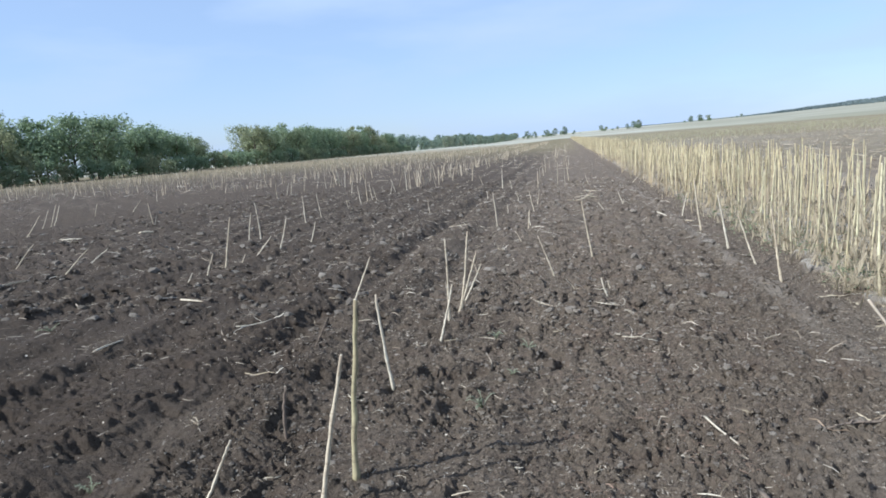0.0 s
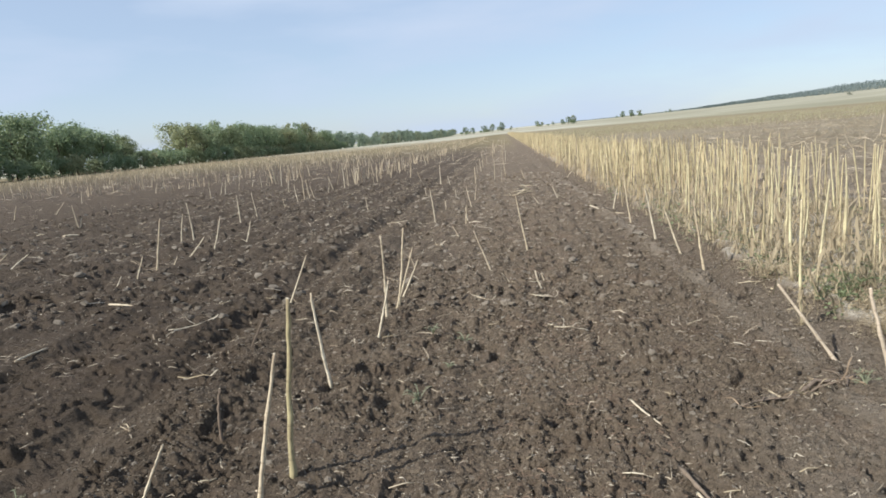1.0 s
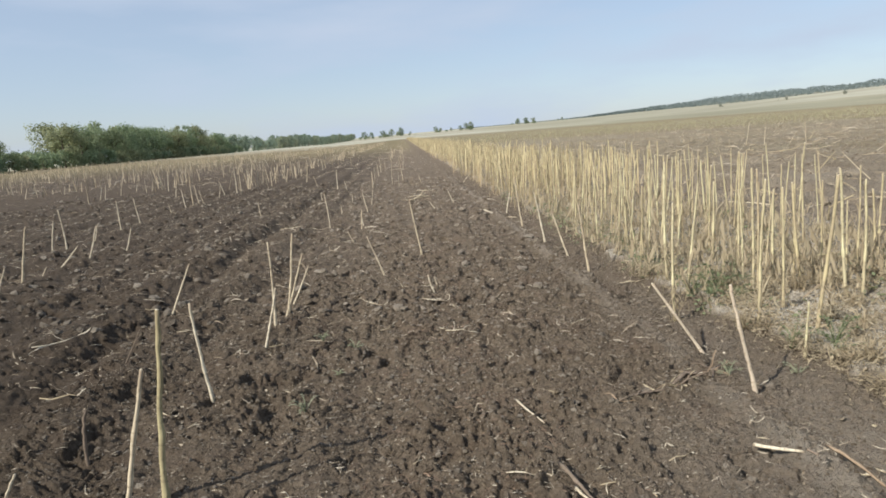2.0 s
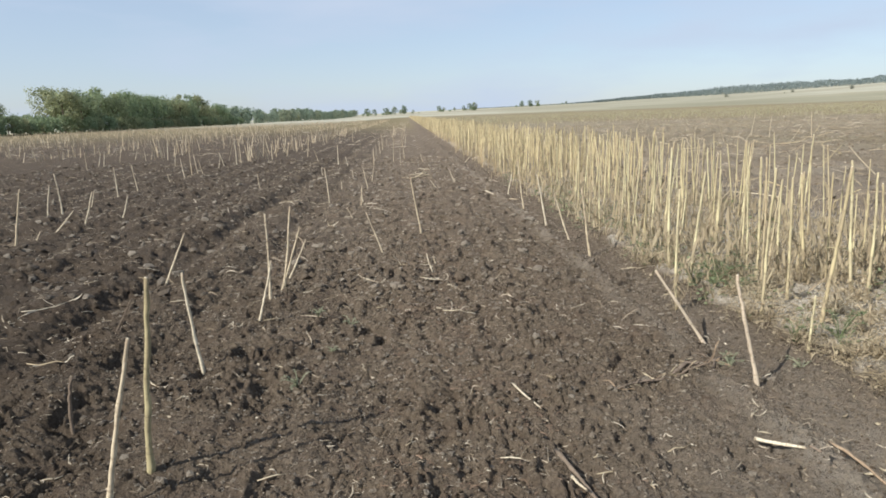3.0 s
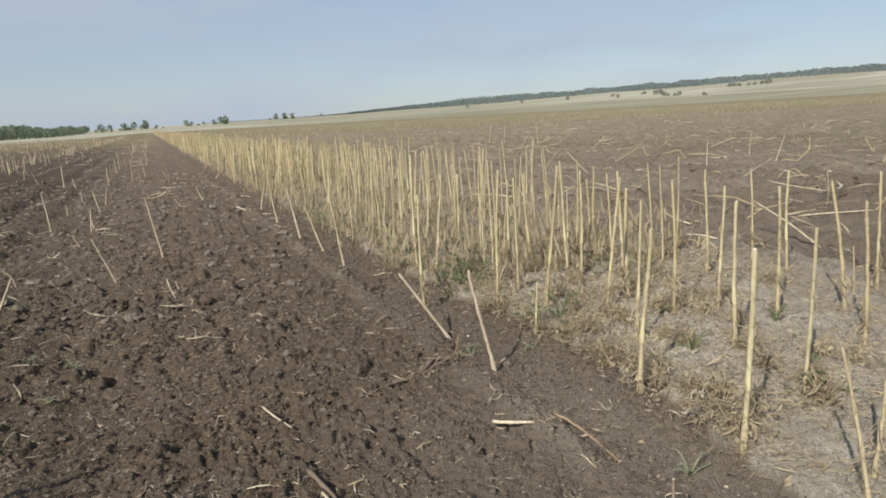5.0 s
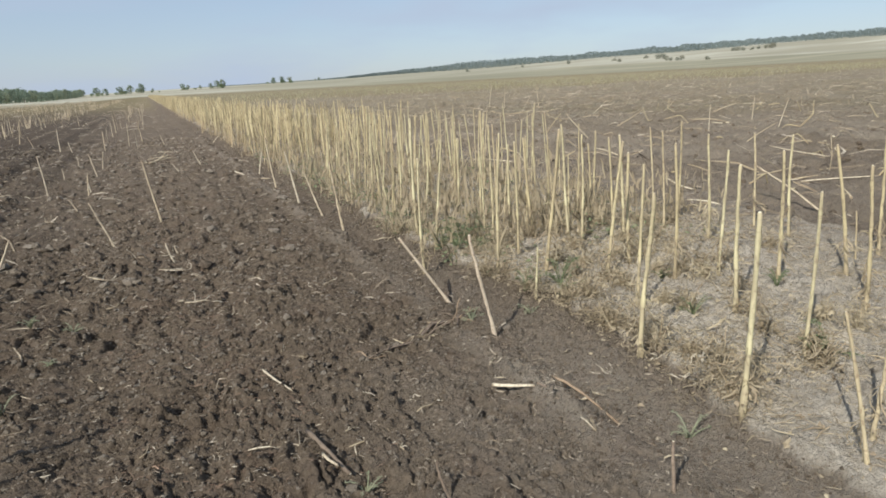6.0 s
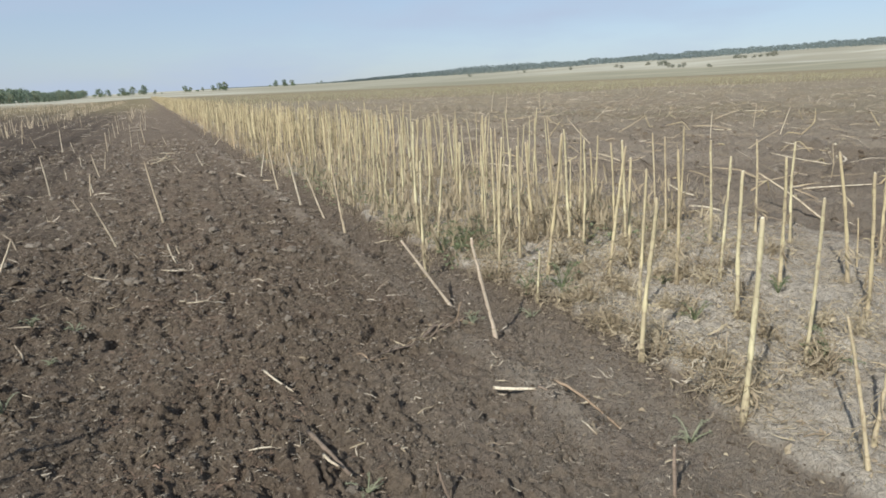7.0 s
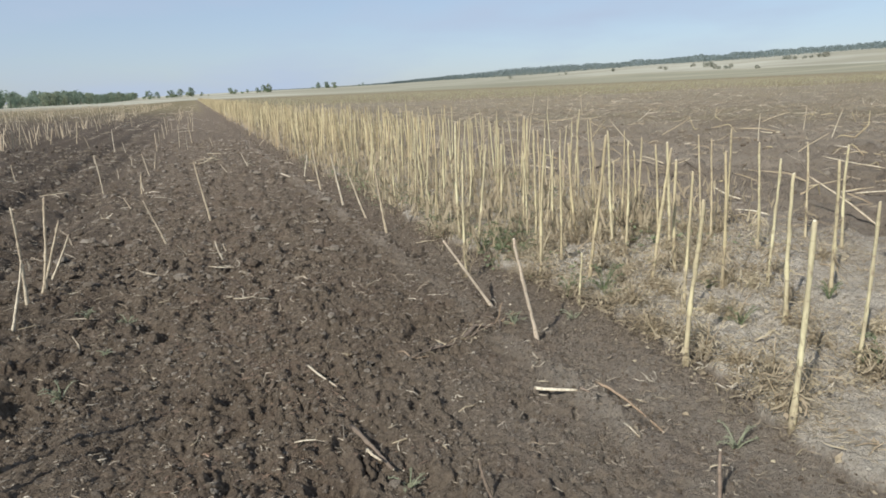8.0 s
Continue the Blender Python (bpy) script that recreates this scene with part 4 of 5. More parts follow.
def withered_plant(x, y, size, seed):
    """A dried-up weed: thin stems and crumpled brown leaves in a low tangle."""
    r = random.Random(seed)
    thing = root("withered_plant")
    for j in range(4):
        bm = bmesh.new()
        a, lean = r.uniform(0, 6.28), r.uniform(0.2, 0.6)
        tip = Vector((lean * math.cos(a), lean * math.sin(a), r.uniform(0.6, 1.1))) * size
        tube(bm, [(0, 0, -0.02), tip * 0.5 + Vector((0.01, 0, 0)), tip], [0.0028, 0.0022, 0.0012], 5)
        part("stem", bm, DULL, thing)
    bm = bmesh.new()
    for j in range(190):
        a, far, up = r.uniform(0, 6.28), abs(r.gauss(0, 0.6)) * size, abs(r.gauss(0, 0.35)) * size
        shred(bm, (far * math.cos(a), far * math.sin(a), up + 0.01), (r.gauss(0, 1), r.gauss(0, 1), r.gauss(0, 0.9)), r.uniform(0.02, 0.075), r.uniform(0.0015, 0.0055), r, 0.7, 0.1, 4)
    for j in range(int(170 * size)):
        a, far = r.uniform(0, 6.28), abs(r.gauss(0, 0.5)) * size
        scrap(bm, (far * math.cos(a), far * math.sin(a), r.uniform(0.008, 0.5 * size)), r.uniform(0.006, 0.016), r)
    tagged(part("dried_leaves", bm, DRY_LEAF if seed % 3 == 0 else WITHERED, thing), kind="stuff")
    thing.location = (x, y, height(x, y))
    tagged(thing, "low withered brown weed with crumpled leaves", "weed", "withered weeds in the strip")


r = random.Random(88)
SPOTS = [(2.50, 1.95, 0.15), (2.565, 2.33, 0.15), (2.545, 2.62, 0.14), (2.55, 2.94, 0.13), (2.45, 1.84, 0.12), (3.12, 2.36, 0.13), (2.95, 1.90, 0.14), (2.56, 3.55, 0.13), (2.63, 2.05, 0.16), (2.58, 1.88, 0.13), (2.60, 2.36, 0.14), (2.56, 2.60, 0.10), (2.52, 3.18, 0.13), (2.62, 2.9, 0.12), (2.98, 1.95, 0.11), (3.31, 2.6, 0.11), (3.3, 3.0, 0.12), (2.45, 3.6, 0.10), (2.66, 3.85, 0.12), (2.9, 3.55, 0.12)]
SPOTS += [(r.choice((2.60, 2.66, 2.86, 2.95, 3.3, 3.4, 3.66)) + r.gauss(0, 0.08), r.uniform(1.7, 4.4), r.uniform(0.08, 0.15)) for _ in range(20)]
SPOTS += [(r.choice((2.58, 2.85, 3.3, 3.65, 4.05, 4.5)) + r.gauss(0, 0.1), r.uniform(3.6, 8.5), r.uniform(0.09, 0.15)) for _ in range(56)]
SPOTS += [(r.choice((2.66, 2.85, 3.05, 3.3, 3.5, 3.7, 4.1)) + r.gauss(0, 0.09), r.uniform(2.9, 5.6), r.uniform(0.07, 0.13)) for _ in range(40)]
for k, (x, y, size) in enumerate(SPOTS):
    withered_plant(x, y, size, 500 + k)


def leaf_husk(x, y, size, seed, mat=HUSK, label="bleached curled leaf husk lying on the soil"):
    """A dried leaf come loose: a few pale curled ribbons."""
    r = random.Random(seed)
    bm = bmesh.new()
    a = r.uniform(0, 6.28)
    for k in range(4):
        b = a + r.gauss(0, 0.5)
        shred(bm, (r.gauss(0, 0.012), r.gauss(0, 0.012), 0.012), (math.cos(b), math.sin(b), 0.15), size * r.uniform(0.5, 1.1), size * r.uniform(0.025, 0.075), r, 0.5, 0.05, 8)
    ob = part("leaf_husk", bm, mat)
    ob.location = (x, y, height(x, y))
    tagged(ob, label, "dry leaf", "loose dried leaves")


HUSKS = [(2.599, 2.157, 0.16), (2.55, 2.13, 0.14), (2.478, 2.056, 0.10), (2.46, 1.93, 0.11), (2.52, 1.90, 0.12), (2.50, 2.26, 0.13), (2.56, 2.22, 0.11), (2.48, 2.07, 0.08), (2.06, 2.37, 0.07), (2.03, 2.25, 0.07), (2.28, 2.26, 0.06), (2.62, 2.62, 0.08), (2.9, 2.35, 0.07), (3.1, 1.9, 0.08), (1.55, 2.45, 0.05), (1.75, 2.75, 0.05), (0.62, 3.05, 0.05), (0.75, 3.3, 0.05), (0.42, 3.5, 0.06), (1.2, 3.4, 0.05), (0.95, 2.7, 0.04), (0.6, 2.65, 0.04), (1.5, 3.9, 0.06), (0.1, 5.0, 0.07)]
for k, (x, y, size) in enumerate(HUSKS):
    leaf_husk(x, y, size, 700 + k)
r = random.Random(89)
for k in range(60):
    leaf_husk(r.choice((2.58, 2.85, 3.3, 3.65, 4.05, 4.5)) + abs(r.gauss(0, 0.14)), 2.2 + 6 * r.random() ** 1.2, r.uniform(0.06, 0.13), 760 + k, (SHRED, HUSK, DRY_LEAF)[k % 3], "torn dried leaf lying between the stalks")


def straw_wisp(x, y, size, dx, dy, seed, mat=HUSK):
    """A torn bit of stem: one bent splinter with finer ones splayed from it."""
    r = random.Random(seed)
    thing = root("straw_wisp")
    way = Vector((dx, dy, 0)).normalized()
    side = Vector((-way.y, way.x, 0))
    ends = [-0.5, -0.15, 0.2, 0.5]
    spine = [way * size * e + side * size * r.gauss(0, 0.05) + Vector((0, 0, 0.012 + size * r.uniform(0, 0.10))) for e in ends]
    bm = bmesh.new()
    tube(bm, spine, [0.0016 + 0.006 * size, 0.0018 + 0.009 * size, 0.0018 + 0.007 * size, 0.0008], 5)
    part("stem", bm, BLEACHED if seed % 2 else DULL, thing)
    for k in range(3):
        bm = bmesh.new()
        at = spine[1 + k % 3]
        out = (way * r.gauss(0, 0.8) + side * r.gauss(0, 1) + Vector((0, 0, r.uniform(0, 0.5)))).normalized()
        shred(bm, at, out, size * r.uniform(0.3, 0.65), 0.0025 + size * r.uniform(0.010, 0.028), r, 0.35, 0.06, 6)
        part("torn_shred", bm, mat, thing)
    thing.location = (x, y, height(x, y))
    tagged(thing, "torn pale wisp of straw lying on tilled soil", "straw", "wisps of straw on the soil")


for k, (x, y, size, dx, dy) in enumerate([(0.86, 5.30, 0.24, 0.06, -0.5), (0.84, 4.74, 0.22, 0.17, -0.16), (0.63, 5.18, 0.22, 0.12, -0.26), (0.41, 4.67, 0.22, 0.16, -0.18), (0.535, 4.14, 0.13, 0.5, 0.3), (0.931, 3.928, 0.14, 1.0, -0.3), (-0.13, 7.13, 0.30, 0.19, -0.3), (2.335, 5.0, 0.22, 1.0, 0.2), (-0.97, 3.27, 0.20, 0.18, -0.05), (-1.5, 4.27, 0.26, 0.2, 0.22), (1.62, 3.9, 0.13, 0.3, 0.3), (1.93, 2.53, 0.10, 0.4, 0.3), (1.565, 2.34, 0.10, 0.6, 0.2), (-7.3, 9.5, 0.42, 0.6, -0.6), (-7.5, 10.9, 0.3, 0.5, -0.5), (0.95, 13.2, 0.5, 1.0, 0.3), (0.85, 13.9, 0.45, 0.4, 1.0), (1.1, 14.4, 0.5, 1.0, -0.6), (0.75, 12.7, 0.4, 0.8, 0.5), (1.45, 11.2, 0.36, 0.2, 1.0), (0.9, 17.5, 0.5, 1.0, 0.2), (-0.9, 9.4, 0.36, 1.0, 0.3)]):
    straw_wisp(x, y, size, dx, dy, 900 + k, HUSK if size < 0.33 else PITH)
r = random.Random(90)
for k in range(90):
    x, y = r.uniform(-1.6, 2.15), 1.5 + 6.5 * r.random() ** 1.3
    straw_wisp(x, y, r.uniform(0.035, 0.10), r.gauss(0, 1), r.gauss(0, 1), 930 + k, HUSK if k % 3 else SHRED)


def dried_thistle(x, y):
    """A bleached thistle-like weed: stem, side stalks and pale fluffy heads."""
    r = random.Random(9)
    thing = root("dried_thistle")
    bm = bmesh.new()
    tube(bm, [(0, 0, -0.03), (0.02, 0, 0.2), (0.0, 0.02, 0.42)], [0.006, 0.005, 0.003], 6)
    part("stem", bm, DULL, thing)
    for k in range(5):
        a, up = 1.3 * k, 0.16 + 0.05 * k
        tip = Vector((0.07 * math.cos(a), 0.07 * math.sin(a), up + 0.09))
        bm = bmesh.new()
        tube(bm, [(0.01, 0, up), tip], [0.003, 0.002], 5)
        part("side_stem", bm, DULL, thing)
        bm = bmesh.new()
        for j in range(14):
            b = r.uniform(0, 6.28)
            blade(bm, tip, (math.cos(b), math.sin(b), r.uniform(0.1, 1.5)), r.uniform(0.02, 0.045), 0.008, 0.1, r, 0.3, 2)
        tagged(part("fluffy_head", bm, PITH, thing, "pale fluffy seed head"), kind="stuff")
    thing.location = (x, y, height(x, y))
    tagged(thing, "bleached dry thistle with pale fluffy heads", "weed")


dried_thistle(7.4, 5.15)


# ---- litter and clods ----
def litter_mesh(name, mat, label, category, count, place, size, seed, leafy=False, lift=0.0, hang=False, fat=1.0):
    """Bits strewn on the ground, one mesh: bent slivers of straw, or crumpled scraps of leaf."""
    r = random.Random(seed)
    spots = [place(r) for _ in range(count)]
    zs = ground_z([s[0] for s in spots], [s[1] for s in spots])
    verts, faces = [], []
    for (x, y), z in zip(spots, zs):
        a, n = r.uniform(0, 6.28), len(verts)
        length = size * math.exp(min(1.1, max(-1.1, r.gauss(0, 0.5))))
        ahead, side = Vector((math.cos(a), math.sin(a), r.gauss(0, 0.22))), Vector((-math.sin(a), math.cos(a), r.gauss(0, 0.3)))
        if hang:
            ahead = Vector((r.gauss(0, 0.25), r.gauss(0, 0.25), 1))
        c = Vector((x, y, z + 0.003 + 0.12 * length * abs(ahead.z)))
        c.z += lift * r.random() ** 2
        if leafy:
            wide = length * r.uniform(0.35, 0.8)
            for u in (-0.5, 0, 0.5):
                for v in (-0.5, 0, 0.5):
                    p = c + ahead * u * length * r.uniform(0.5, 1.3) + side * v * wide * r.uniform(0.3, 1.4)
                    verts.append((p.x, p.y, p.z + length * r.uniform(-0.1, 0.42)))
            for k in (0, 1, 3, 4):
                faces.append((n + k, n + k + 1, n + k + 4, n + k + 3))
        else:
            wide = max(0.0011, fat * length * r.uniform(0.018, 0.055) * min(1, (0.03 / size) ** 0.4))
            bend = side * r.gauss(0, 0.22 if size < 0.05 else 0.09) * length + Vector((0, 0, r.uniform(0, 0.12) * length))
            for p, w in ((c - ahead * length / 2, 0.7), (c + bend, 1.0), (c + ahead * length / 2 + bend * r.uniform(-1, 1), 0.4)):
                verts += [tuple(p - side * wide * w), tuple(p + Vector((0, 0, wide * w))), tuple(p + side * wide * w)]
            for k in (0, 3):
                faces += [(n + k, n + k + 1, n + k + 4, n + k + 3), (n + k + 1, n + k + 2, n + k + 5, n + k + 4)]
    me = bpy.data.meshes.new(name)
    me.from_pydata(verts, [], faces)
    me.materials.append(mat)
    tagged(new(name, me), label, category, kind="stuff")


def row_spot(lines, spread, y0, y1, pull):
    return lambda r: (r.choice(lines) + r.gauss(0, spread), y0 + (y1 - y0) * r.random() ** pull)


def heap_spot(lines, count, y0, y1, seed, spread):
    """Heaps of bits along the rows, with barer soil between."""
    q = random.Random(seed)
    heaps = [(q.choice(lines) + q.gauss(0, 0.09), y0 + (y1 - y0) * q.random() ** 1.2, spread * q.uniform(0.5, 1.6)) for _ in range(count)]

    def spot(r):
        x, y, wide = heaps[r.randrange(count)]
        return x + r.gauss(0, wide), y + r.gauss(0, wide)

    return spot


def near_spot(x0, x1, y0, y1, pull=1.6):
    return lambda r: (r.uniform(x0, x1), y0 + (y1 - y0) * r.random() ** pull)


litter_mesh("straw_litter", LITTER, "pale chaff and straw bits strewn on tilled soil", "straw", 9000, near_spot(-5, 2.4, -1.5, 13), 0.022, 61)
litter_mesh("straw_shreds", LITTER, "thin pale straw shreds strewn on tilled soil", "straw", 4200, near_spot(-0.9, 2.2, 1.1, 6.5), 0.015, 70, False, 0.012)
litter_mesh("root_fibres", RUSTY, "rusty root fibres and bark shreds worked into the soil", "straw", 1900, heap_spot((0.62, 0.80, 0.95, 1.05), 120, 1.6, 9, 57, 0.09), 0.017, 88, False, 0.012)
litter_mesh("strip_litter", LITTER, "straw and stem bits on the untilled strip", "straw", 9000, near_spot(2.46, 5.0, -2.0, 14), 0.024, 62)
litter_mesh("stem_bits", DULL_BITS, "dull stem bits and rootlets on the untilled strip", "straw", 5000, near_spot(2.46, 4.9, 1.2, 7, 1.3), 0.028, 87, False, 0.01)
litter_mesh("shredded_leaves", SHRED, "shredded tan leaves heaped along the stalk rows", "leaf litter", 22000, heap_spot((2.55, 2.62, 2.85, 3.3, 3.62, 4.05, 4.5), 420, 1.3, 11, 55, 0.095), 0.022, 75, False, 0.05, False, 0.8)
litter_mesh("leaf_litter", DRY_LEAF, "dried brown leaves between the stalks", "leaf litter", 11000, row_spot((2.52, 2.6, 2.75, 3.3, 3.6, 4.05, 4.5), 0.15, -2.0, 18, 1.4), 0.012, 63, True)
litter_mesh("stalk_litter", DULL_BITS, "broken straw on the worked ground beyond the strip", "straw", 11500, row_spot([5.2 + 0.72 * k for k in range(32)], 0.17, 1.0, 48, 1.2), 0.10, 64, False, 0.03, False, 1.2)
litter_mesh("pale_straw", LITTER, "pale straw bits on the worked ground beyond the strip", "straw", 3200, row_spot([5.2 + 0.72 * k for k in range(34)], 0.17, 1.0, 50, 1.2), 0.075, 74, False, 0.03, False, 1.6)
litter_mesh("broken_stalks", DULL_BITS, "tangle of broken dull stalks on the worked ground", "straw", 2600, near_spot(5.6, 42, 3.5, 52, 1.2), 0.30, 85, False, 0.10, False, 0.9)
litter_mesh("pale_stalk_bits", LITTER, "pale broken stalk lengths on the worked ground", "straw", 1500, near_spot(5.4, 36, 2.5, 45, 1.2), 0.26, 86, False, 0.10, False, 1.0)
litter_mesh("far_straw", LITTER, "pale straw scattered far over the worked ground", "straw", 4200, near_spot(7, 60, 18, 80, 1.1), 0.20, 80, False, 0.05, False, 1.6)
litter_mesh("stubble_straw", LITTER, "straw between the far sparse stubble", "straw", 5000, near_spot(-55, 1.5, 24, 120, 1.2), 0.26, 82, False, 0.06, False, 1.5)
litter_mesh("leaf_bed", SHRED, "bed of crumpled dried leaves under the standing stalks", "leaf litter", 8000, near_spot(2.55, 4.8, 3.4, 15, 1.3), 0.015, 67, True)
litter_mesh("hanging_leaves", SHRED, "withered leaves clinging low on the standing stalks", "leaf litter", 9000, row_spot((2.56, 2.84, 3.3, 3.62, 4.05, 4.5), 0.10, 4.2, 42, 1.5), 0.05, 69, False, 0.34, True, 2.4)
litter_mesh("brown_leaves", WITHERED, "brown curled leaves hanging among the standing stalks", "leaf litter", 8000, row_spot((2.56, 2.7, 2.84, 3.3, 3.62, 4.05, 4.5), 0.12, 4.0, 24, 1.4), 0.055, 91, False, 0.30, True, 2.6)
litter_mesh("small_weeds", WEED, "small green weeds sprouting along the stalk rows", "weeds", 4500, heap_spot((2.56, 2.62, 2.75, 3.3, 3.65, 4.1), 90, 3.4, 14, 58, 0.10), 0.015, 79, True, 0.10)
litter_mesh("field_litter", LITTER, "scattered pale straw over the far tilled soil", "straw", 6000, near_spot(-24, 2.2, 6, 42, 1.1), 0.085, 65)
litter_mesh("straw_pieces", LITTER, "short pale straw pieces on rough tilled soil", "straw", 3200, near_spot(-6, 2.2, 3.5, 18, 1.2), 0.050, 68)
litter_mesh("chaff", LITTER, "tiny pale chaff specks on tilled soil", "straw", 3500, near_spot(-3.5, 2.4, 1.0, 9), 0.0055, 66, True)


def clods(count, seed, small, large, label, fine=False, near=False, field=None):
    r = np.random.RandomState(seed)
    t = (1 + 5 ** 0.5) / 2
    ico = np.array([(-1, t, 0), (1, t, 0), (-1, -t, 0), (1, -t, 0), (0, -1, t), (0, 1, t), (0, -1, -t), (0, 1, -t), (t, 0, -1), (t, 0, 1), (-t, 0, -1), (-t, 0, 1)]) / 1.9
    tris = np.array([(0, 11, 5), (0, 5, 1), (0, 1, 7), (0, 10, 11), (1, 5, 9), (5, 11, 4), (11, 10, 2), (3, 9, 4), (3, 4, 2), (3, 2, 6), (3, 8, 9), (4, 9, 5), (2, 4, 11), (9, 8, 1)])
    x = np.where(r.rand(count) < 0.85, r.uniform(-6, 2.35, count), r.uniform(4.9, 11, count))
    y = -1.5 + 16 * r.rand(count) ** 1.7
    if near:
        x, y = r.uniform(-0.5, 2.35, count), 1.2 + 4.5 * r.rand(count) ** 1.3
    if field:
        x0, x1, y0, y1 = field
        x, y = r.uniform(x0, x1, count), y0 + (y1 - y0) * r.rand(count) ** 1.2
    size = small + (large - small) * r.rand(count) ** 3
    z = ground_z(x, y) + 0.05 * size
    shape = ico[None] * r.uniform(0.6, 1.35, (count, 12, 1)) * (size[:, None] * r.uniform(0.7, 1.3, (count, 3)))[:, None]
    a = r.uniform(0, 6.28, count)
    c, s = np.cos(a)[:, None], np.sin(a)[:, None]
    verts = np.stack([c * shape[..., 0] - s * shape[..., 1] + x[:, None], s * shape[..., 0] + c * shape[..., 1] + y[:, None], shape[..., 2] * 0.75 + z[:, None]], -1)
    if fine:
        octa = np.array([(1, 0, 0), (-1, 0, 0), (0, 1, 0), (0, -1, 0), (0, 0, 1)])
        tris = np.array([(0, 2, 4), (2, 1, 4), (1, 3, 4), (3, 0, 4)])
        verts = np.stack([x, y, z], -1)[:, None] + octa[None] * (size[:, None] * r.uniform(0.6, 1.4, (count, 5)))[..., None]
    per = verts.shape[1]
    me = bpy.data.meshes.new("soil_clods")
    me.from_pydata(verts.reshape(-1, 3).tolist(), [], (tris[None] + per * np.arange(count)[:, None, None]).reshape(-1, 3).tolist())
    dry = np.zeros((count, per, 4))      # some clods have dried out paler than others
    dry[..., 0] = (0.42 * r.rand(count) ** 2.2)[:, None]
    me.color_attributes.new("zone", "FLOAT_COLOR", "POINT").data.foreach_set("color", dry.ravel().astype(np.float32))
    me.materials.append(SOIL)
    tagged(new("soil_crumbs" if fine else "soil_clods", me), label, "soil clods", kind="stuff")


clods(4000, 71, 0.004, 0.014, "crumbly dark clods of tilled soil")
clods(4000, 73, 0.004, 0.012, "crumbly dark clods beside the strip", False, True)
clods(3400, 81, 0.005, 0.017, "lumpy dark clods beside the strip", False, False, (-1.2, 1.9, 1.0, 6.5))
clods(14000, 72, 0.003, 0.010, "fine crumbs of dark tilled soil", True)
clods(30000, 76, 0.003, 0.0085, "fine crumbs of dark soil beside the strip", True, False, (-0.9, 2.4, 1.1, 6.0))
clods(7000, 77, 0.012, 0.05, "coarse clods on the worked ground beyond the strip", False, False, (5.0, 22, 0.5, 26))
clods(10000, 78, 0.011, 0.048, "coarse clods on the tilled ground", False, False, (-9, 2.15, 4.5, 20))


clods(2600, 83, 0.006, 0.018, "crumbly clods on the tilled ground beside the strip", False, False, (0.2, 2.2, 2.8, 9))


# ---- trees ----
def make_tree(name, seed, high, wide, leaves, leaf, label, bushy=0.15, mat=FOLIAGE):
    """A broadleaf tree: tapered trunk with limbs, and a crown of leaf sprays in uneven clumps."""
    r = random.Random(seed)
    thing = root(name)
    bm = bmesh.new()
    tube(bm, [(0, 0, -0.3), (0.1, 0.05, high * 0.25), (-0.1, 0.1, high * 0.5), (0.05, 0, high * 0.8)], [high * 0.022, high * 0.017, high * 0.012, high * 0.004], 7)
    centres = []
    for k in range(9):
        a, s = k * 2.4 + r.uniform(-0.4, 0.4), r.uniform(0.18, 0.6)
        reach = wide * r.uniform(0.3, 0.48)
        base = Vector((0, 0.05, high * s))
        tip = base + Vector((reach * math.cos(a), reach * math.sin(a), high * r.uniform(0.1, 0.3)))
        tube(bm, [base, (base + tip) / 2 + Vector((0, 0, 0.03 * high)), tip], [high * 0.008, high * 0.005, high * 0.002], 5)
        centres.append((tip, wide * r.uniform(0.16, 0.26)))
    part("trunk", bm, BARK, thing)
    for k in range(30):     # rounded boughs over the outside of the crown
        a, s = r.uniform(0, 6.28), bushy + (0.97 - bushy) * r.random() ** 0.8
        swell = (math.sin(math.pi * min(1, 0.18 + 0.8 * s)) ** 0.6) * wide * 0.5
        q = swell * r.uniform(0.45, 0.92)
        centres.append((Vector((q * math.cos(a), q * math.sin(a), high * s * 0.92)), wide * r.uniform(0.11, 0.22)))
    verts, faces = [], []
    for k in range(leaves):
        c, spread = centres[r.randrange(len(centres))]
        o = Vector((r.gauss(0, 1), r.gauss(0, 1), r.gauss(0, 0.8))).normalized()
        p = c + o * spread * r.random() ** 0.33
        if p.z < 0.1:
            p.z = 0.1 + 0.4 * r.random()
        face = 1.3 * o + Vector((p.x / wide, p.y / wide, 0.3)) + Vector((r.gauss(0, 0.4), r.gauss(0, 0.4), r.gauss(0, 0.4)))
        u = face.cross(Vector((r.gauss(0, 1), r.gauss(0, 1), r.gauss(0, 1)))).normalized()
        v = u.cross(face).normalized()
        size = leaf * r.uniform(0.5, 1.3)
        n = len(verts)
        verts += [tuple(p - u * size), tuple(p + v * size * 0.6), tuple(p + u * size), tuple(p - v * size * 0.6)]
        faces.append((n, n + 1, n + 2, n + 3))
    me = bpy.data.meshes.new("crown")
    me.from_pydata(verts, [], faces)
    me.materials.append(mat)
    crown = new("crown", me)
    crown.parent = thing
    return tagged(thing, label, "tree")


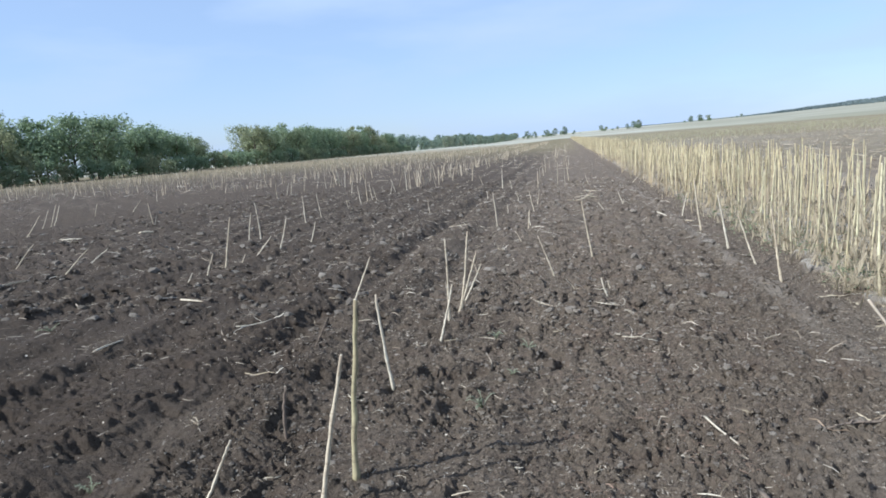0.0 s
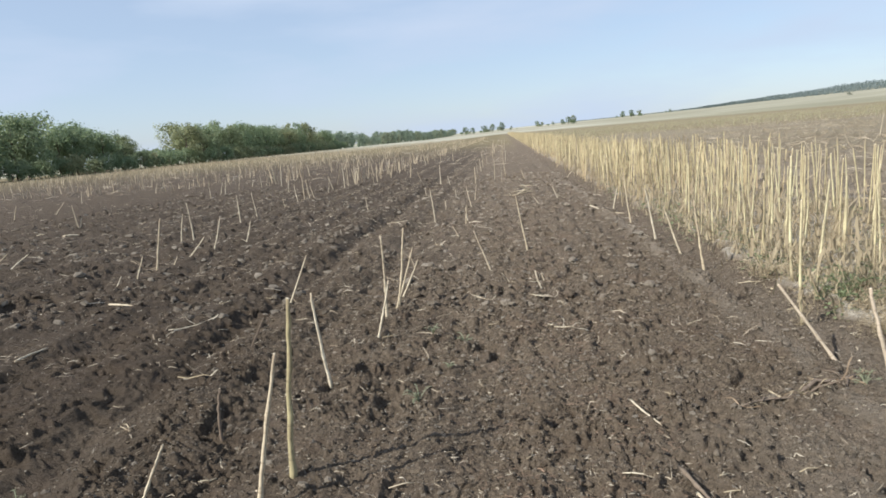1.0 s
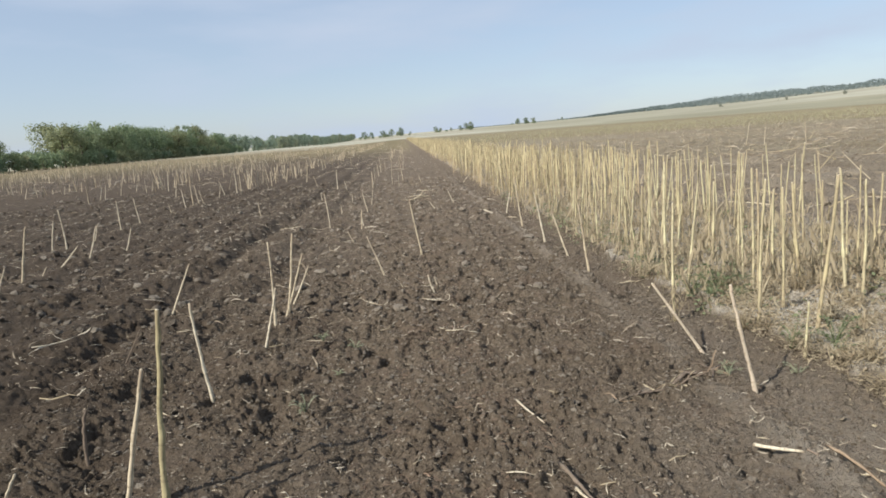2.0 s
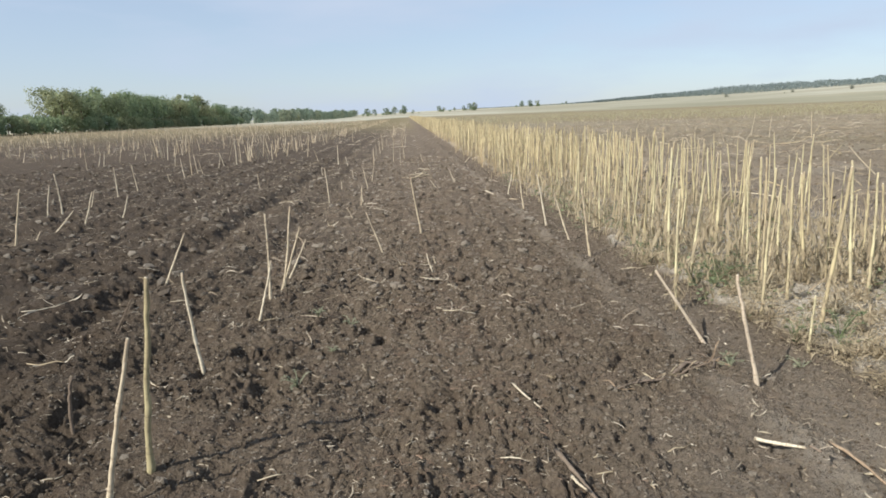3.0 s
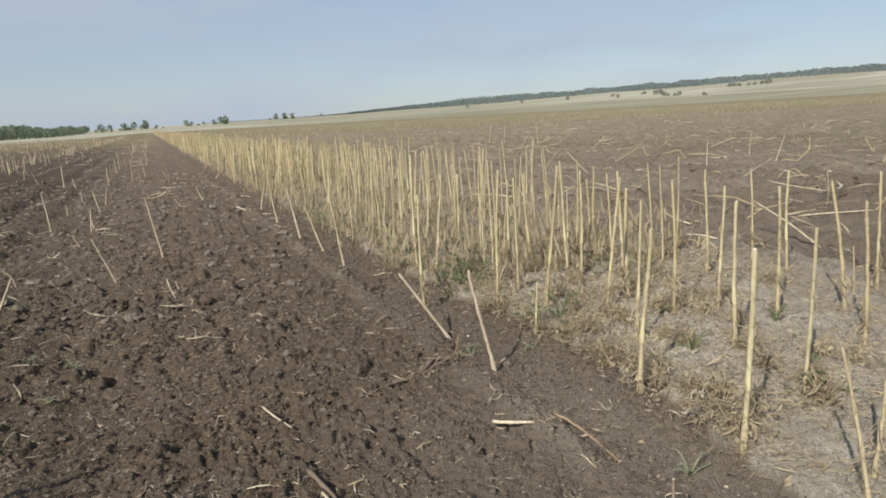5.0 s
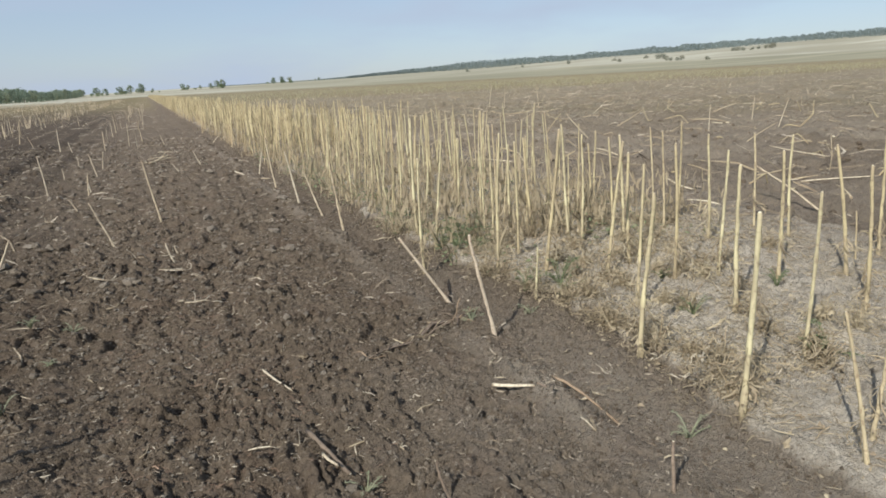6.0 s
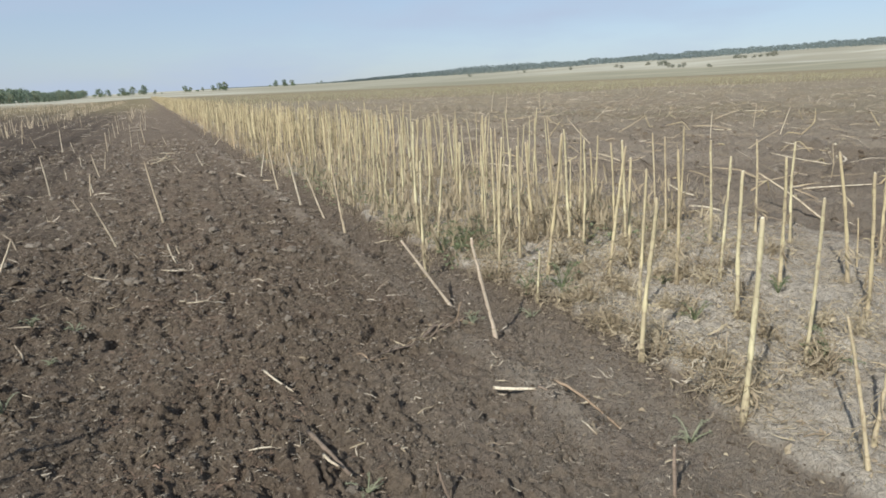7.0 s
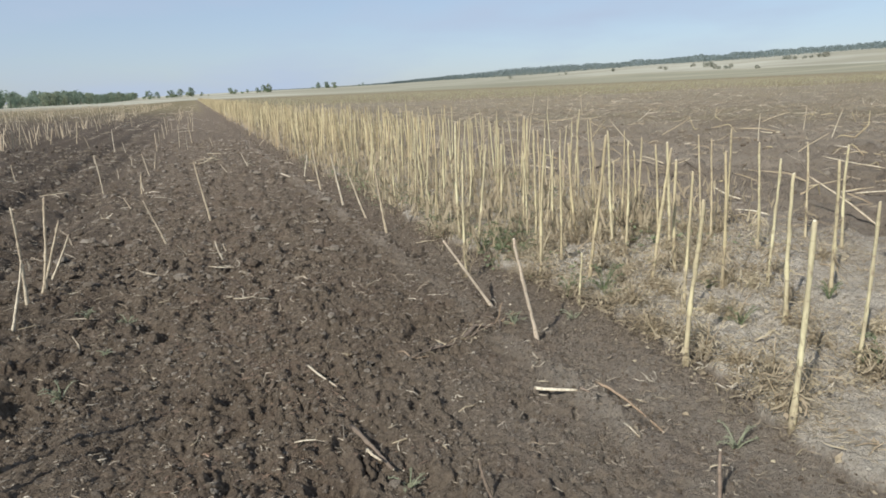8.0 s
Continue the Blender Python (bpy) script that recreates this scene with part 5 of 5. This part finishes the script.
BELT = "trees of the shelterbelt"
TREES = [make_tree("broadleaf_tree", 400 + k, 8.6 + 0.6 * (k % 3), 6.6, 2500, 0.22, "leafy green broadleaf tree in a dense shelterbelt", 0.06) for k in range(6)]
FAR_KIND = [make_tree("broadleaf_tree", 440 + k, 8.6 + 0.6 * (k % 2), 6.6, 500, 0.48, "small-looking green broadleaf tree far along the field edge", 0.06, FOLIAGE_BELT_HAZED) for k in range(4)]
BUSHES = [make_tree("bush", 420 + k, 3.4, 4.0, 600, 0.22, "low leafy bush at the foot of the shelterbelt", 0.02) for k in range(3)]
FAR_BUSHES = [make_tree("bush", 430 + k, 3.4, 4.6, 450, 0.26, "bush standing on the far slope, its green dulled with painted haze", 0.02, FOLIAGE_SLOPE_HAZED) for k in range(3)]
r = random.Random(77)


def plant(pattern, x, y, size, group):
    ob = copy_thing(pattern, pose(x, y, float(land(np.array([x]), np.array([y]))[0]) - 0.05, 0, 0, r.uniform(0, 360)) @ Matrix.Diagonal((size * r.uniform(0.9, 1.1), size * r.uniform(0.9, 1.1), size, 1)))
    ob["group"] = group


def belt_size(y):
    """How tall the belt stands along its length."""
    return float(np.interp(y, (0, 110, 116, 128, 134, 205, 232, 250, 275, 330, 350, 370, 480, 900), (1.0, 1.0, 0.85, 0.85, 1.05, 1.08, 0.9, 0.62, 0.8, 0.75, 0.5, 0.75, 0.95, 1.1)))


y = 36.0
while y < 900:
    for k, x in enumerate((-66, -71)):
        gap = 114 < y + 1.87 * (x + 66) < 129            # a slanting gap in the belt
        if gap:
            plant(BUSHES[k % 3], x + r.uniform(-1, 1), y + r.uniform(-1, 1), r.uniform(0.8, 1.2), "bushes of the shelterbelt")
        else:
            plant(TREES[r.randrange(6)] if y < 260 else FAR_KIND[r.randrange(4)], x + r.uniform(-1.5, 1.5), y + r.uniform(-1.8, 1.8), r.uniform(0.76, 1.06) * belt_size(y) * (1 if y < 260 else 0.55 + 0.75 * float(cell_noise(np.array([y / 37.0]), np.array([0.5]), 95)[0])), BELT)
    for k in range(2 if y < 260 else 0):
        plant(BUSHES[r.randrange(3)], -62.8 + r.uniform(-0.8, 0.8), y + 2.4 * k + r.uniform(-1, 1), r.uniform(0.6, 1.0), "bushes of the shelterbelt")
    y += 4.8 if y < 250 else 6.5 if y < 450 else 11.0

FAR_TREES = "lone trees at the end of the field"
for az, d, size in ((-3.2, 820, 1.0), (-2.6, 830, 0.8), (-1.6, 830, 0.9), (-0.9, 840, 1.0), (-0.1, 850, 1.1), (0.7, 860, 0.5), (2.9, 900, 0.8), (3.3, 900, 0.6), (4.2, 900, 0.5), (5.0, 900, 0.7), (5.5, 900, 1.0), (5.9, 900, 1.1), (9.9, 1000, 0.9), (10.6, 1000, 1.0), (11.2, 1000, 0.9), (13.6, 1050, 0.5)):
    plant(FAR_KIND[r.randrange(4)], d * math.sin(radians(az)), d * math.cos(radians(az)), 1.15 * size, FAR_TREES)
    for k in range(2):
        plant(BUSHES[k], d * math.sin(radians(az)) + r.uniform(-8, 8), d * math.cos(radians(az)) + r.uniform(-8, 8), size * r.uniform(0.9, 1.6), "bushes at the end of the field")
for az, d, size in ((46.95, 1050, 1.7), (47.25, 1044, 2.0), (47.6, 1035, 1.8), (48.3, 1055, 1.4), (48.75, 1075, 1.3), (49.2, 1070, 1.8), (49.62, 1072, 2.9), (41.45, 925, 2.2), (41.8, 915, 2.4), (40.55, 965, 1.5), (42.4, 850, 1.5), (42.9, 845, 1.5), (43.25, 880, 1.7), (45.1, 820, 1.4), (38.1, 955, 1.4), (38.45, 900, 1.6), (34.4, 965, 1.6), (30.6, 950, 1.2), (26.0, 940, 1.3)):
    plant(FAR_BUSHES[r.randrange(3)], d * math.sin(radians(az)), d * math.cos(radians(az)), 0.8 * size, "bushes on the far slope")
    plant(FAR_BUSHES[r.randrange(3)], d * math.sin(radians(az)) + r.uniform(-9, 9), d * math.cos(radians(az)) + r.uniform(-9, 9), size * r.uniform(0.3, 0.6), "bushes on the far slope")
for pattern in (*TREES, *FAR_KIND, *BUSHES, *FAR_BUSHES):
    park(pattern)


def far_woods():
    r = np.random.RandomState(91)
    n = 64000
    az = np.radians(r.uniform(4, 64, n))
    d = 1400 + 60 * np.sin(az * 23) + (60 + 340 * ease(np.degrees(az), 16, 30)) * r.rand(n)
    x, y = d * np.sin(az), d * np.cos(az)
    lump = cell_noise(np.degrees(az) * 1.1, 0 * d, 92) * 0.6 + cell_noise(np.degrees(az) * 6, 0 * d, 93) * 0.4
    full = ease(np.degrees(az), 12, 26)
    top = (8 + 4 * lump) * (0.15 + 0.85 * full) + 3 * ease(np.degrees(az), 22, 32) * lump
    z = land(x, y) + top * r.rand(n)
    size = r.uniform(0.9, 1.7, n)[:, None]
    u = r.normal(size=(n, 3))
    u /= np.linalg.norm(u, axis=1)[:, None]
    v = np.cross(u, r.normal(size=(n, 3)))
    v /= np.linalg.norm(v, axis=1)[:, None]
    p = np.stack([x, y, z], -1)
    verts = np.stack([p - u * size, p + v * size * 0.6, p + u * size, p - v * size * 0.6], 1).reshape(-1, 3)
    me = bpy.data.meshes.new("far_woods")
    me.from_pydata(verts.tolist(), [], (np.arange(n)[:, None] * 4 + [0, 1, 2, 3]).tolist())
    me.materials.append(FOLIAGE_RIDGE_HAZED)
    tagged(new("far_woods", me), "green woods along the far ridge, haze painted into their colour", "woods", kind="stuff")


far_woods()
